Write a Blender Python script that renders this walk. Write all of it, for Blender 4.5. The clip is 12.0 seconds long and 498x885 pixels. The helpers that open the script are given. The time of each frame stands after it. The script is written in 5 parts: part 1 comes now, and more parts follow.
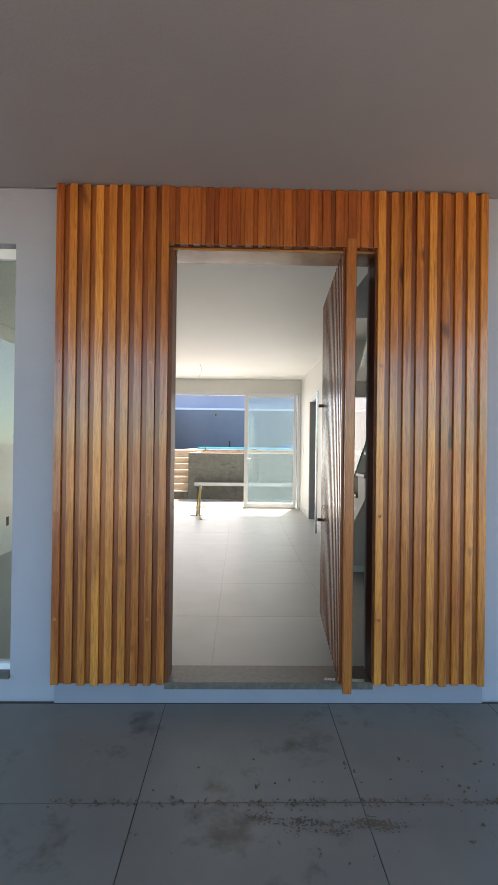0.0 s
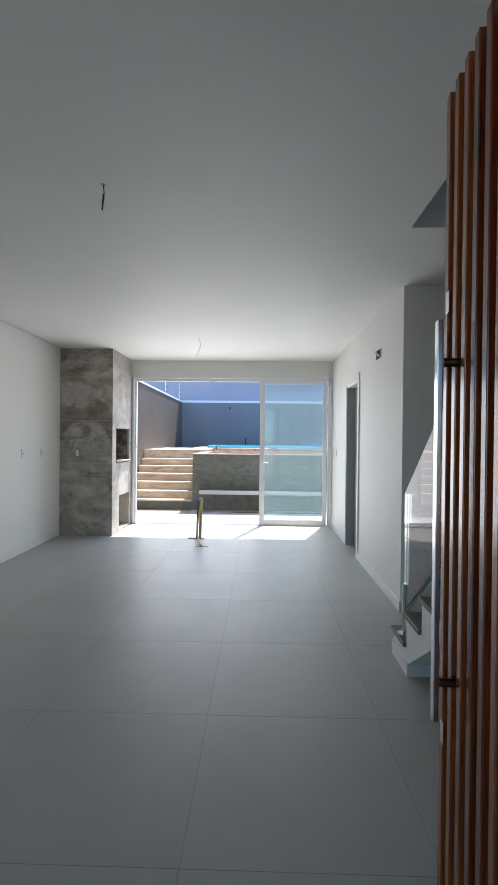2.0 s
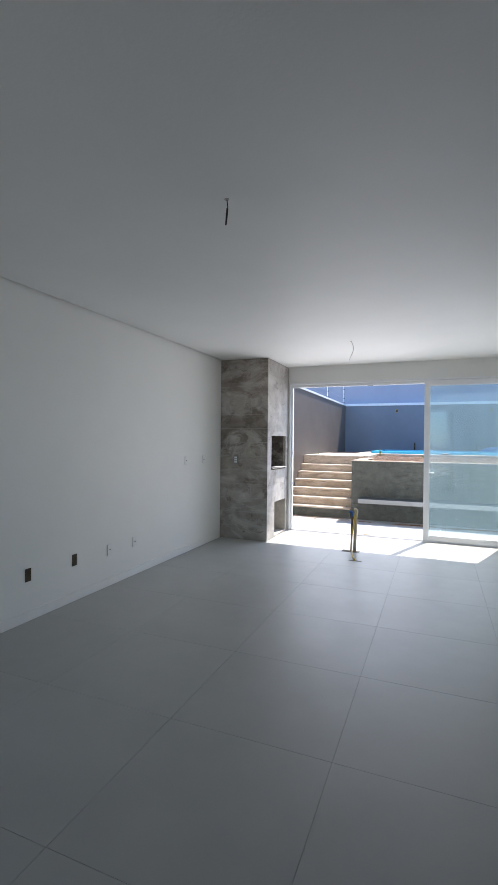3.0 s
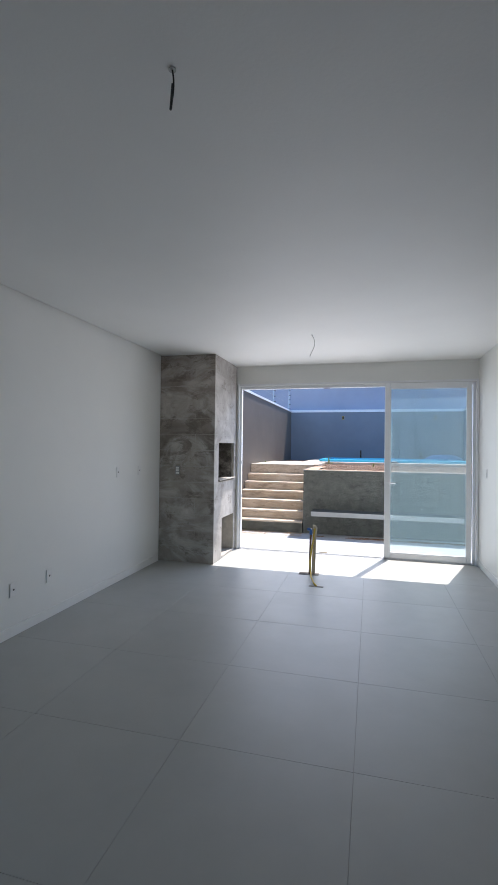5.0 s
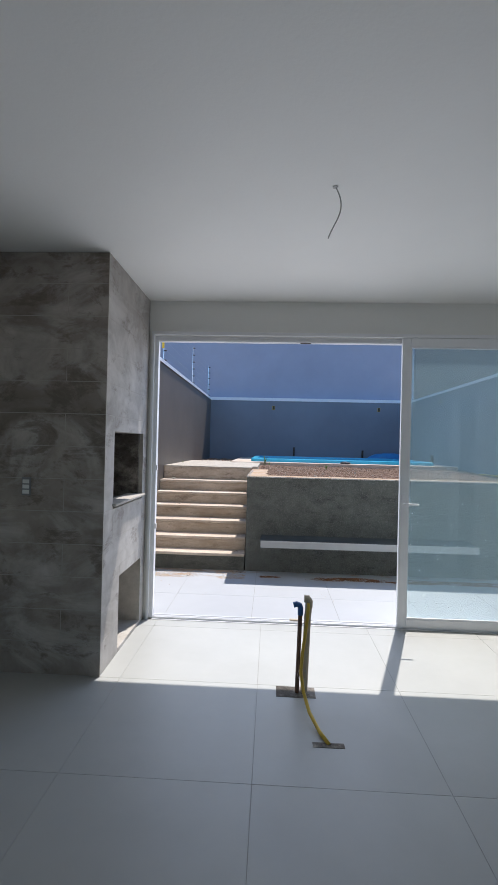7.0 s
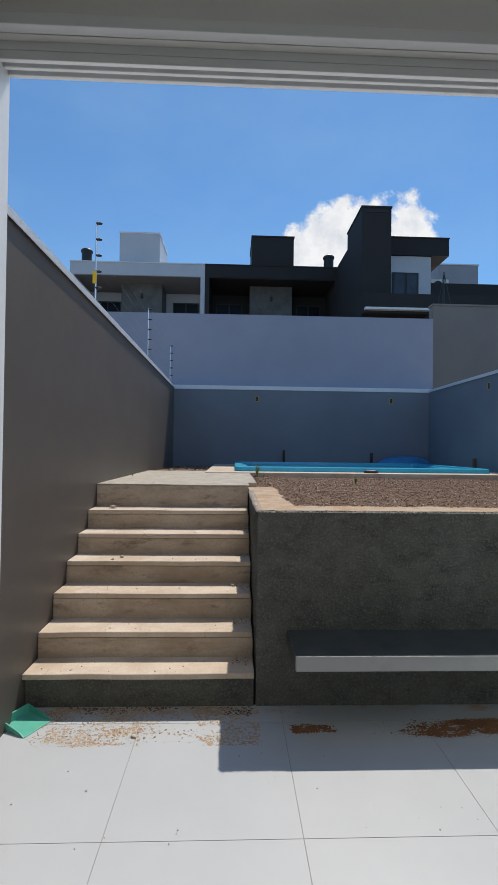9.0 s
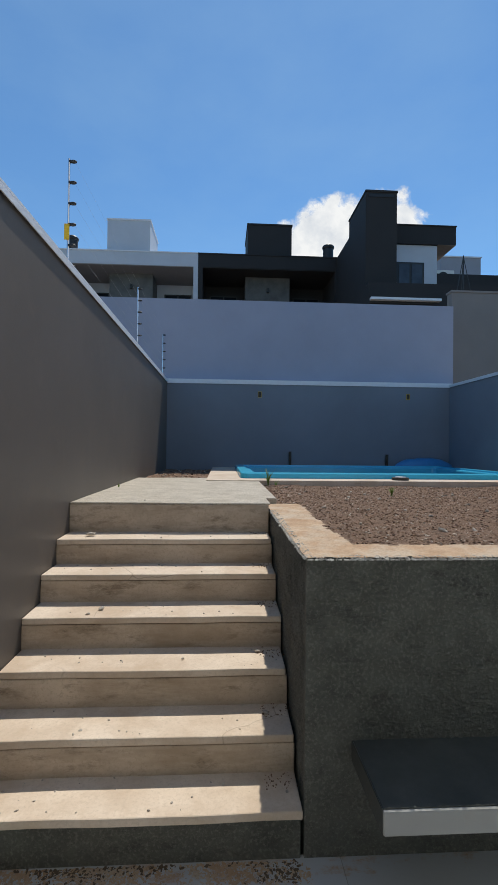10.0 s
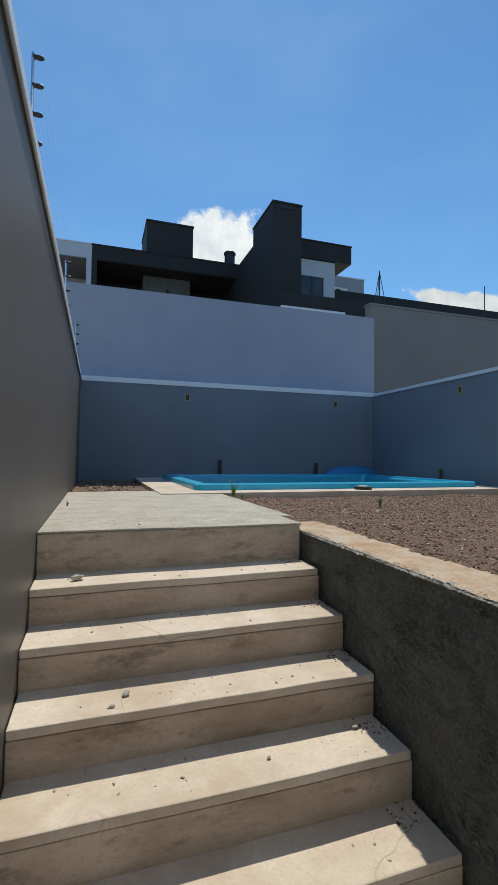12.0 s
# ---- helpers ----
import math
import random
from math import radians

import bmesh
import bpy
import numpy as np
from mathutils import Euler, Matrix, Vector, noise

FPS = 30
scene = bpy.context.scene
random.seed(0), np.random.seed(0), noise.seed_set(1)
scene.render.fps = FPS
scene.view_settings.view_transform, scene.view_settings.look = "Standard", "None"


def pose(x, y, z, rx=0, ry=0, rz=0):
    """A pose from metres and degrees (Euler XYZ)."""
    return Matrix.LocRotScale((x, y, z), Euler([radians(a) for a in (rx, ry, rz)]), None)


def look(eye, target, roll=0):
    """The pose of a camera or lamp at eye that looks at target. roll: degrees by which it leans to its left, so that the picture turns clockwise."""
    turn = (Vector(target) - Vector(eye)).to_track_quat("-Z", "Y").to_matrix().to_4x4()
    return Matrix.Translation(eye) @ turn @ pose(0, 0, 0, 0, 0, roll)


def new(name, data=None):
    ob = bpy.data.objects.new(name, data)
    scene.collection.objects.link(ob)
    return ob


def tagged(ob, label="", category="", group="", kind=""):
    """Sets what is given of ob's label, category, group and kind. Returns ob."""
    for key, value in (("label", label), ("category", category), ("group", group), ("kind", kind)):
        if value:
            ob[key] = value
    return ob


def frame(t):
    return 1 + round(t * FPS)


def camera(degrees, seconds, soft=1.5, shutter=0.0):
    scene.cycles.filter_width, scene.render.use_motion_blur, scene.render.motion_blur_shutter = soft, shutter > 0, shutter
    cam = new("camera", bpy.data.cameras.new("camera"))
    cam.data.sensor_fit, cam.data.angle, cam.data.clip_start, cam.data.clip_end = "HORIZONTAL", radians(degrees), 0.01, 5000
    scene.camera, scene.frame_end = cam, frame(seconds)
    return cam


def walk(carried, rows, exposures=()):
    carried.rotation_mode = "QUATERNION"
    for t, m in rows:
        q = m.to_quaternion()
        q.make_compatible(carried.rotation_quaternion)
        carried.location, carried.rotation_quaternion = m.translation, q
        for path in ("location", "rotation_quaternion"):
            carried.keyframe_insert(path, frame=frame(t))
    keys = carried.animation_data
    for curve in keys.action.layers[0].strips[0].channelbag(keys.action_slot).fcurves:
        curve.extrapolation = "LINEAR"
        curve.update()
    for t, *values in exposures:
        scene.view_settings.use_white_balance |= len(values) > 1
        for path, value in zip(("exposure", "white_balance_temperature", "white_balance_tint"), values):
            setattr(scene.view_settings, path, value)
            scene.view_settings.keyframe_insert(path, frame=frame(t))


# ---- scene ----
cam = camera(56.6, 12.0, soft=0.6)
PATH = [
    (0, (-0.175, 1.221, 1.388), (-0.135, 3.221, 1.397), 0.7),
    (0.5, (-0.176, 1.947, 1.397), (-0.141, 3.947, 1.396), 1.0),
    (1, (-0.18, 2.592, 1.437), (-0.146, 4.592, 1.432), 0.7),
    (1.5, (-0.12, 3.094, 1.439), (-0.101, 5.094, 1.434), 0.9),
    (2, (-0.074, 3.397, 1.474), (-0.121, 5.396, 1.46), 0.6),
    (2.5, (0.058, 3.553, 1.539), (-0.398, 5.5, 1.516), 0.6),
    (2.7, (0.119, 3.595, 1.561), (-0.522, 5.489, 1.534), 0.6),
    (4.3, (-0.014, 3.888, 1.49), (-0.899, 5.681, 1.508), 0.7),
    (4.5, (-0.076, 4.009, 1.51), (-0.832, 5.86, 1.523), 0.8),
    (5, (-0.269, 4.428, 1.561), (-0.778, 6.362, 1.583), 0.7),
    (5.5, (-0.533, 5.029, 1.596), (-0.877, 6.999, 1.61), 0.8),
    (6, (-0.778, 5.731, 1.566), (-1.004, 7.718, 1.577), 0.9),
    (6.5, (-0.992, 6.507, 1.552), (-1.142, 8.501, 1.56), 1.0),
    (6.7, (-1.074, 6.804, 1.554), (-1.202, 8.8, 1.562), 1.2),
    (8.5, (-1.563, 9.6, 1.536), (-1.518, 11.599, 1.564), 0.6),
    (9, (-1.634, 10.22, 1.535), (-1.563, 12.219, 1.562), 0.7),
    (9.5, (-1.718, 10.741, 1.575), (-1.631, 12.739, 1.598), 0.6),
    (10, (-1.809, 11.214, 1.597), (-1.698, 13.21, 1.615), 0.6),
    (10.5, (-1.998, 11.593, 1.557), (-1.84, 13.587, 1.578), 0.7),
    (11, (-2.198, 11.916, 1.545), (-1.957, 13.901, 1.578), 0.6),
    (11.5, (-2.43, 12.034, 1.583), (-2.074, 14.002, 1.628), 0.8),
    (12, (-2.587, 12.022, 1.575), (-1.962, 13.92, 1.636), 0.6),
]
EXPOSURES = [(0, 2.05, 8000, 15), (0.5, 2.2, 8000, 15), (1.0, 2.25, 7750, 14), (1.5, 2.06, 7100, 13), (2.0, 1.66, 6700, 13), (2.5, 1.55, 6500, 14), (4.5, 1.40, 6400, 15), (5.5, 1.15, 6300, 15),
             (6.7, 0.76, 6250, 14), (8.4, 0.04, 6650, 11), (9.2, -0.03, 6700, 9), (10.5, 0.0, 6750, 7), (11.5, 0.03, 6700, 5), (12, -0.02, 6600, 4)]
walk(cam, [(t, look(eye, target, roll)) for t, eye, target, roll in PATH], EXPOSURES)

# ---- world, sun, exposure ----
SUN_TO = Vector((0.17, 0.475, 1.0)).normalized()
world = bpy.data.worlds.new("sky")
scene.world = world
world.use_nodes = True
wn = world.node_tree
sky = wn.nodes.new("ShaderNodeTexSky")
sky.sky_type = "NISHITA"
sky.sun_disc = False
sky.sun_elevation = math.asin(SUN_TO.z)
sky.sun_rotation = math.atan2(SUN_TO.x, SUN_TO.y)
sky.air_density, sky.dust_density, sky.ozone_density = 1.0, 0.1, 1.0
tint = wn.nodes.new("ShaderNodeMix")
tint.data_type, tint.blend_type = "RGBA", "MULTIPLY"
tint.inputs[0].default_value = 1.0
tint.inputs[7].default_value = (0.68, 1.02, 1.26, 1)
wn.links.new(sky.outputs[0], tint.inputs[6])
# thin high veil of cloud
wco = wn.nodes.new("ShaderNodeTexCoord")
wmap = wn.nodes.new("ShaderNodeMapping")
wmap.inputs["Scale"].default_value = (1.6, 1.0, 3.2)
wn.links.new(wco.outputs["Generated"], wmap.inputs["Vector"])
veil = wn.nodes.new("ShaderNodeTexNoise")
veil.inputs["Scale"].default_value, veil.inputs["Detail"].default_value, veil.inputs["Roughness"].default_value = 2.2, 7.0, 0.55
wn.links.new(wmap.outputs[0], veil.inputs["Vector"])
thin = wn.nodes.new("ShaderNodeMapRange")
thin.inputs["From Min"].default_value, thin.inputs["From Max"].default_value, thin.inputs["To Max"].default_value = 0.42, 0.85, 0.15
wn.links.new(veil.outputs["Fac"], thin.inputs[0])
haze = wn.nodes.new("ShaderNodeMix")
haze.data_type = "RGBA"
haze.inputs[7].default_value = (4.2, 6.2, 7.4, 1)
wn.links.new(thin.outputs[0], haze.inputs[0])
wn.links.new(tint.outputs[2], haze.inputs[6])
wn.links.new(haze.outputs[2], wn.nodes["Background"].inputs[0])
wn.nodes["Background"].inputs[1].default_value = 0.112
sun = new("sun", bpy.data.lights.new("sun", "SUN"))
sun.data.energy, sun.data.angle, sun.data.color = 3.6, radians(0.53), (1.0, 0.945, 0.86)
sun.matrix_world = look(SUN_TO * 40, (0, 0, 0))
# area lamp added in the open patio door, boosts the sky light indoors
door_light = new("patio_door_fill", bpy.data.lights.new("patio_door_fill", "AREA"))
door_light.data.shape, door_light.data.size, door_light.data.size_y = "RECTANGLE", 3.2, 2.4
door_light.data.spread = radians(142)
door_light.data.energy, door_light.data.color = 14.5, (0.94, 0.99, 1.05)
door_light.matrix_world = look((-0.60, 11.415, 1.26), (-0.60, 5.0, 1.26))


# ---- materials ----
def material(name):
    m = bpy.data.materials.new(name)
    m.use_nodes = True
    return m, m.node_tree, m.node_tree.nodes["Principled BSDF"]


def node(nt, kind, **values):
    n = nt.nodes.new(kind)
    for k, v in values.items():
        n.inputs[k.replace("_", " ")].default_value = v
    return n


def noise_at(nt, scale, detail=4.0, rough=0.6, stretch=(1, 1, 1), offset=None, space="Object", twist=0.0):
    """Noise in metres: the value socket."""
    co = nt.nodes.new("ShaderNodeTexCoord")
    mp = nt.nodes.new("ShaderNodeMapping")
    mp.inputs["Scale"].default_value = stretch
    if space == "World":
        src = nt.nodes.new("ShaderNodeNewGeometry").outputs["Position"]
    else:
        src = co.outputs[space]
    if offset is not None:
        add = nt.nodes.new("ShaderNodeVectorMath")
        nt.links.new(src, add.inputs[0])
        nt.links.new(offset, add.inputs[1])
        src = add.outputs[0]
    nt.links.new(src, mp.inputs["Vector"])
    n = node(nt, "ShaderNodeTexNoise", Scale=scale, Detail=detail, Roughness=rough, Distortion=twist)
    nt.links.new(mp.outputs[0], n.inputs["Vector"])
    return n.outputs[0]


def ramp(nt, value, stops):
    r = nt.nodes.new("ShaderNodeValToRGB")
    while len(r.color_ramp.elements) < len(stops):
        r.color_ramp.elements.new(0.5)
    for e, (p, c) in zip(r.color_ramp.elements, stops):
        e.position, e.color = p, (*c, 1) if len(c) == 3 else c
    nt.links.new(value, r.inputs[0])
    return r.outputs[0]


def mix(nt, fac, a, b, mode="MIX"):
    m = nt.nodes.new("ShaderNodeMix")
    m.data_type, m.blend_type = "RGBA", mode
    for socket, v in ((m.inputs[0], fac), (m.inputs[6], a), (m.inputs[7], b)):
        if isinstance(v, bpy.types.NodeSocket):
            nt.links.new(v, socket)
        elif isinstance(v, tuple):
            socket.default_value = (*v, 1)
        else:
            socket.default_value = v
    return m.outputs[2]


def bump(nt, bsdf, height, strength=0.3, distance=0.005):
    b = node(nt, "ShaderNodeBump", Strength=strength, Distance=distance)
    nt.links.new(height, b.inputs["Height"])
    nt.links.new(b.outputs[0], bsdf.inputs["Normal"])


def paint(name, color, vary=0.06, rough=0.6, grain=60, relief=0.15, coarse=1.2, grime=None):
    """Painted plaster: fine roller grain, soft uneven patches."""
    m, nt, b = material(name)
    lo = tuple(c * (1 - vary) for c in color)
    hi = tuple(min(1, c * (1 + vary)) for c in color)
    c = ramp(nt, noise_at(nt, coarse, 5, 0.6, space="World"), [(0.3, lo), (0.7, hi)])
    if grime:
        c = mix(nt, ramp(nt, noise_at(nt, 3.5, 8, 0.7, space="World"), [(0.52, (0, 0, 0)), (0.75, (0.6, 0.6, 0.6))]), c, grime)
    nt.links.new(c, b.inputs["Base Color"])
    b.inputs["Roughness"].default_value = rough
    bump(nt, b, noise_at(nt, grain, 3, 0.6, space="World"), relief, 0.004)
    return m


def plain(name, color, rough=0.5, metal=0.0, vary=0.08, scale=12, relief=0.05):
    m, nt, b = material(name)
    lo, hi = tuple(c * (1 - vary) for c in color), tuple(min(1, c * (1 + vary)) for c in color)
    nt.links.new(ramp(nt, noise_at(nt, scale, 4, 0.6), [(0.3, lo), (0.7, hi)]), b.inputs["Base Color"])
    r = nt.nodes.new("ShaderNodeMapRange")
    r.inputs["To Min"].default_value, r.inputs["To Max"].default_value = rough * 0.85, min(1, rough * 1.2)
    nt.links.new(noise_at(nt, scale * 2, 3), r.inputs[0])
    nt.links.new(r.outputs[0], b.inputs["Roughness"])
    b.inputs["Metallic"].default_value = metal
    if relief:
        bump(nt, b, noise_at(nt, scale * 6, 3), relief, 0.003)
    return m


def porcelain(name, color, stain=None, rough=0.32, cloud=0.05, dirt=None):
    """Large matt porcelain tiles: faint clouding, tone differs a little tile by tile."""
    m, nt, b = material(name)
    info = nt.nodes.new("ShaderNodeObjectInfo")
    lo, hi = tuple(c * (1 - cloud) for c in color), tuple(min(1, c * (1 + cloud)) for c in color)
    c = ramp(nt, noise_at(nt, 1.6, 6, 0.65, space="World"), [(0.3, lo), (0.7, hi)])
    c = mix(nt, 0.25, c, ramp(nt, info.outputs["Random"], [(0, lo), (1, hi)]))
    if stain:
        s = ramp(nt, noise_at(nt, 2.3, 8, 0.72, space="World"), [(0.55, (0, 0, 0)), (0.66, (0.8, 0.8, 0.8))])
        c = mix(nt, s, c, stain)
    if dirt:
        # earth washed along the foot of the garden wall
        y_mid, half, tone = dirt
        geo = nt.nodes.new("ShaderNodeNewGeometry")
        sep = nt.nodes.new("ShaderNodeSeparateXYZ")
        nt.links.new(geo.outputs["Position"], sep.inputs[0])
        d = nt.nodes.new("ShaderNodeMath")
        d.operation = "SUBTRACT"
        d.inputs[1].default_value = y_mid
        nt.links.new(sep.outputs["Y"], d.inputs[0])
        band = nt.nodes.new("ShaderNodeMapRange")
        band.inputs["From Min"].default_value, band.inputs["From Max"].default_value = -half, 0.0
        nt.links.new(d.outputs[0], band.inputs[0])
        n = noise_at(nt, 3.2, 10, 0.75, stretch=(1, 1.8, 1), space="World")
        mul = nt.nodes.new("ShaderNodeMath")
        mul.operation = "MULTIPLY"
        nt.links.new(n, mul.inputs[0])
        nt.links.new(band.outputs[0], mul.inputs[1])
        mask = ramp(nt, mul.outputs[0], [(0.50, (0, 0, 0)), (0.60, (0.9, 0.9, 0.9))])
        c = mix(nt, mask, c, tone)
    nt.links.new(c, b.inputs["Base Color"])
    r = nt.nodes.new("ShaderNodeMapRange")
    r.inputs["To Min"].default_value, r.inputs["To Max"].default_value = rough * 0.8, rough * 1.35
    nt.links.new(noise_at(nt, 5, 5, space="World"), r.inputs[0])
    nt.links.new(r.outputs[0], b.inputs["Roughness"])
    b.inputs["IOR"].default_value = 1.5
    return m


def varnished(name, dark, mid, light, rough=0.28, coat=0.5):
    """Varnished hardwood, grain along the board's length (z), tone and figure by board."""
    m, nt, b = material(name)
    info = nt.nodes.new("ShaderNodeObjectInfo")
    off = nt.nodes.new("ShaderNodeCombineXYZ")
    mul = nt.nodes.new("ShaderNodeMath")
    mul.operation = "MULTIPLY"
    mul.inputs[1].default_value = 37.0
    nt.links.new(info.outputs["Random"], mul.inputs[0])
    for i in range(3):
        nt.links.new(mul.outputs[0], off.inputs[i])
    grain = noise_at(nt, 9, 8, 0.66, stretch=(5, 5, 0.22), offset=off.outputs[0], twist=0.6)
    fine = noise_at(nt, 60, 4, 0.6, stretch=(5, 5, 0.2), offset=off.outputs[0])
    patch = noise_at(nt, 2.2, 3, 0.5, stretch=(1, 1, 0.6), offset=off.outputs[0])
    c = ramp(nt, grain, [(0.34, dark), (0.5, mid), (0.66, light)])
    scaled = lambda col, k: tuple(min(0.9, v * k) for v in col)
    tone = ramp(nt, info.outputs["Random"], [(0, scaled(mid, 0.45)), (0.18, scaled(mid, 0.85)), (0.36, light), (0.5, scaled(mid, 0.62)), (0.66, scaled(light, 1.08)), (0.82, mid), (1, scaled(dark, 1.2))])
    c = mix(nt, 0.55, c, tone)
    c = mix(nt, 0.8, c, ramp(nt, fine, [(0.30, (0.42, 0.36, 0.32)), (0.52, (1, 1, 1)), (0.75, (1.0, 1.0, 1.0))]), "MULTIPLY")
    c = mix(nt, ramp(nt, patch, [(0.55, (0, 0, 0)), (0.75, (0.6, 0.6, 0.6))]), c, dark)
    knot = ramp(nt, noise_at(nt, 7.0, 2, 0.4, stretch=(1, 1, 0.45), offset=off.outputs[0]), [(0.69, (0, 0, 0)), (0.76, (0.85, 0.85, 0.85))])
    c = mix(nt, knot, c, tuple(v * 0.3 for v in dark))
    nt.links.new(c, b.inputs["Base Color"])
    b.inputs["Roughness"].default_value = rough
    b.inputs["Coat Weight"].default_value, b.inputs["Coat Roughness"].default_value = coat, 0.14
    bump(nt, b, fine, 0.12, 0.002)
    return m


def cement(name, lo, hi, scale=4, rough=0.9, relief=0.6, grain=45, smear=None, dist=0.01, twist=0.0, speck=None, pit=0.8, crack=None, along=(1.2, 1, 1.6), smudge=None):
    m, nt, b = material(name)
    c = ramp(nt, noise_at(nt, scale, 9, 0.68, space="World"), [(0.3, lo), (0.72, hi)])
    if smear:
        s = ramp(nt, noise_at(nt, scale * 0.45, 7, 0.7, stretch=along, space="World", twist=twist), [(0.47, (0, 0, 0)), (0.66, (0.8, 0.8, 0.8))])
        c = mix(nt, s, c, smear)
    if smudge:
        s = ramp(nt, noise_at(nt, 5.5, 8, 0.75, stretch=(0.7, 1, 1.9), space="World"), [(0.54, (0, 0, 0)), (0.66, (0.75, 0.75, 0.75))])
        c = mix(nt, s, c, smudge)
    if speck:
        k = ramp(nt, noise_at(nt, grain, 8, 0.72, space="World"), [(0.50, (0, 0, 0)), (0.64, (pit,) * 3)])
        c = mix(nt, k, c, speck)
    if crack:
        geo = nt.nodes.new("ShaderNodeNewGeometry")
        wob = nt.nodes.new("ShaderNodeTexNoise")
        wob.inputs["Scale"].default_value = 6.0
        nt.links.new(geo.outputs["Position"], wob.inputs["Vector"])
        vm = nt.nodes.new("ShaderNodeVectorMath")
        vm.operation = "MULTIPLY_ADD"
        vm.inputs[1].default_value = (0.10, 0.10, 0.10)
        nt.links.new(wob.outputs["Color"], vm.inputs[0])
        nt.links.new(geo.outputs["Position"], vm.inputs[2])
        vo = nt.nodes.new("ShaderNodeTexVoronoi")
        vo.feature = "DISTANCE_TO_EDGE"
        vo.inputs["Scale"].default_value = 0.9
        nt.links.new(vm.outputs[0], vo.inputs["Vector"])
        line = ramp(nt, vo.outputs["Distance"], [(0.0, (0.6, 0.6, 0.6)), (0.0022, (0, 0, 0))])
        some = ramp(nt, noise_at(nt, 2.0, 3, space="World"), [(0.50, (0, 0, 0)), (0.60, (1, 1, 1))])
        c = mix(nt, mix(nt, 1.0, line, some, "MULTIPLY"), c, crack)
    nt.links.new(c, b.inputs["Base Color"])
    b.inputs["Roughness"].default_value = rough
    bump(nt, b, noise_at(nt, grain, 8, 0.7, space="World"), relief, dist)
    return m


def trowelled(name, lo, hi, pale, dark, arc=None, bare=0.0):
    """Cement tiles rubbed over with mortar: cloudy ground, pale sweeps of the trowel, dark damp blots, an arc of wiping strokes."""
    m, nt, b = material(name)
    c = ramp(nt, noise_at(nt, 3.2, 9, 0.66, space="World"), [(0.32, lo), (0.70, hi)])
    sweep = noise_at(nt, 1.5, 8, 0.62, stretch=(1.1, 1.1, 1.7), space="World", twist=1.1)
    c = mix(nt, ramp(nt, sweep, [(0.46, (0, 0, 0)), (0.54, (0.30, 0.30, 0.30)), (0.66, (0.72, 0.72, 0.72))]), c, pale)
    if arc:
        geo = nt.nodes.new("ShaderNodeNewGeometry")
        off = nt.nodes.new("ShaderNodeVectorMath")
        off.operation = "SUBTRACT"
        off.inputs[1].default_value = (arc[0], 0, arc[1])
        nt.links.new(geo.outputs["Position"], off.inputs[0])
        flat = nt.nodes.new("ShaderNodeVectorMath")
        flat.operation = "MULTIPLY"
        flat.inputs[1].default_value = (1.15, 0, 1)
        nt.links.new(off.outputs[0], flat.inputs[0])
        far = nt.nodes.new("ShaderNodeVectorMath")
        far.operation = "LENGTH"
        nt.links.new(flat.outputs[0], far.inputs[0])
        wob = nt.nodes.new("ShaderNodeMath")
        wob.operation = "MULTIPLY_ADD"
        wob.inputs[1].default_value = 0.16
        nt.links.new(noise_at(nt, 4.0, 6, 0.6, space="World"), wob.inputs[0])
        nt.links.new(far.outputs["Value"], wob.inputs[2])
        upper = nt.nodes.new("ShaderNodeSeparateXYZ")
        nt.links.new(off.outputs[0], upper.inputs[0])
        half = ramp(nt, upper.outputs["Z"], [(0.0, (0, 0, 0)), (0.12, (1, 1, 1))])
        band = ramp(nt, wob.outputs[0], [(0.53, (0, 0, 0)), (0.57, (0.62, 0.62, 0.62)), (0.66, (0.45, 0.45, 0.45)), (0.76, (0, 0, 0))])
        light = ramp(nt, wob.outputs[0], [(0.44, (0, 0, 0)), (0.46, (0.24, 0.24, 0.24)), (0.475, (0.05, 0.05, 0.05)), (0.50, (0.26, 0.26, 0.26)), (0.535, (0, 0, 0))])
        c = mix(nt, mix(nt, 1.0, light, half, "MULTIPLY"), c, pale)
        c = mix(nt, mix(nt, 1.0, band, half, "MULTIPLY"), c, dark)
    blot = noise_at(nt, 3.8, 10, 0.72, stretch=(0.8, 0.8, 1.5), space="World", twist=0.5)
    c = mix(nt, ramp(nt, blot, [(0.53 + bare, (0, 0, 0)), (0.60 + bare, (0.55, 0.55, 0.55)), (0.72 + bare, (0.85, 0.85, 0.85))]), c, dark)
    nt.links.new(c, b.inputs["Base Color"])
    r = nt.nodes.new("ShaderNodeMapRange")
    r.inputs["To Min"].default_value, r.inputs["To Max"].default_value = 0.6, 0.95
    nt.links.new(sweep, r.inputs[0])
    nt.links.new(r.outputs[0], b.inputs["Roughness"])
    bump(nt, b, noise_at(nt, 34, 8, 0.68, space="World"), 0.25, 0.003)
    return m


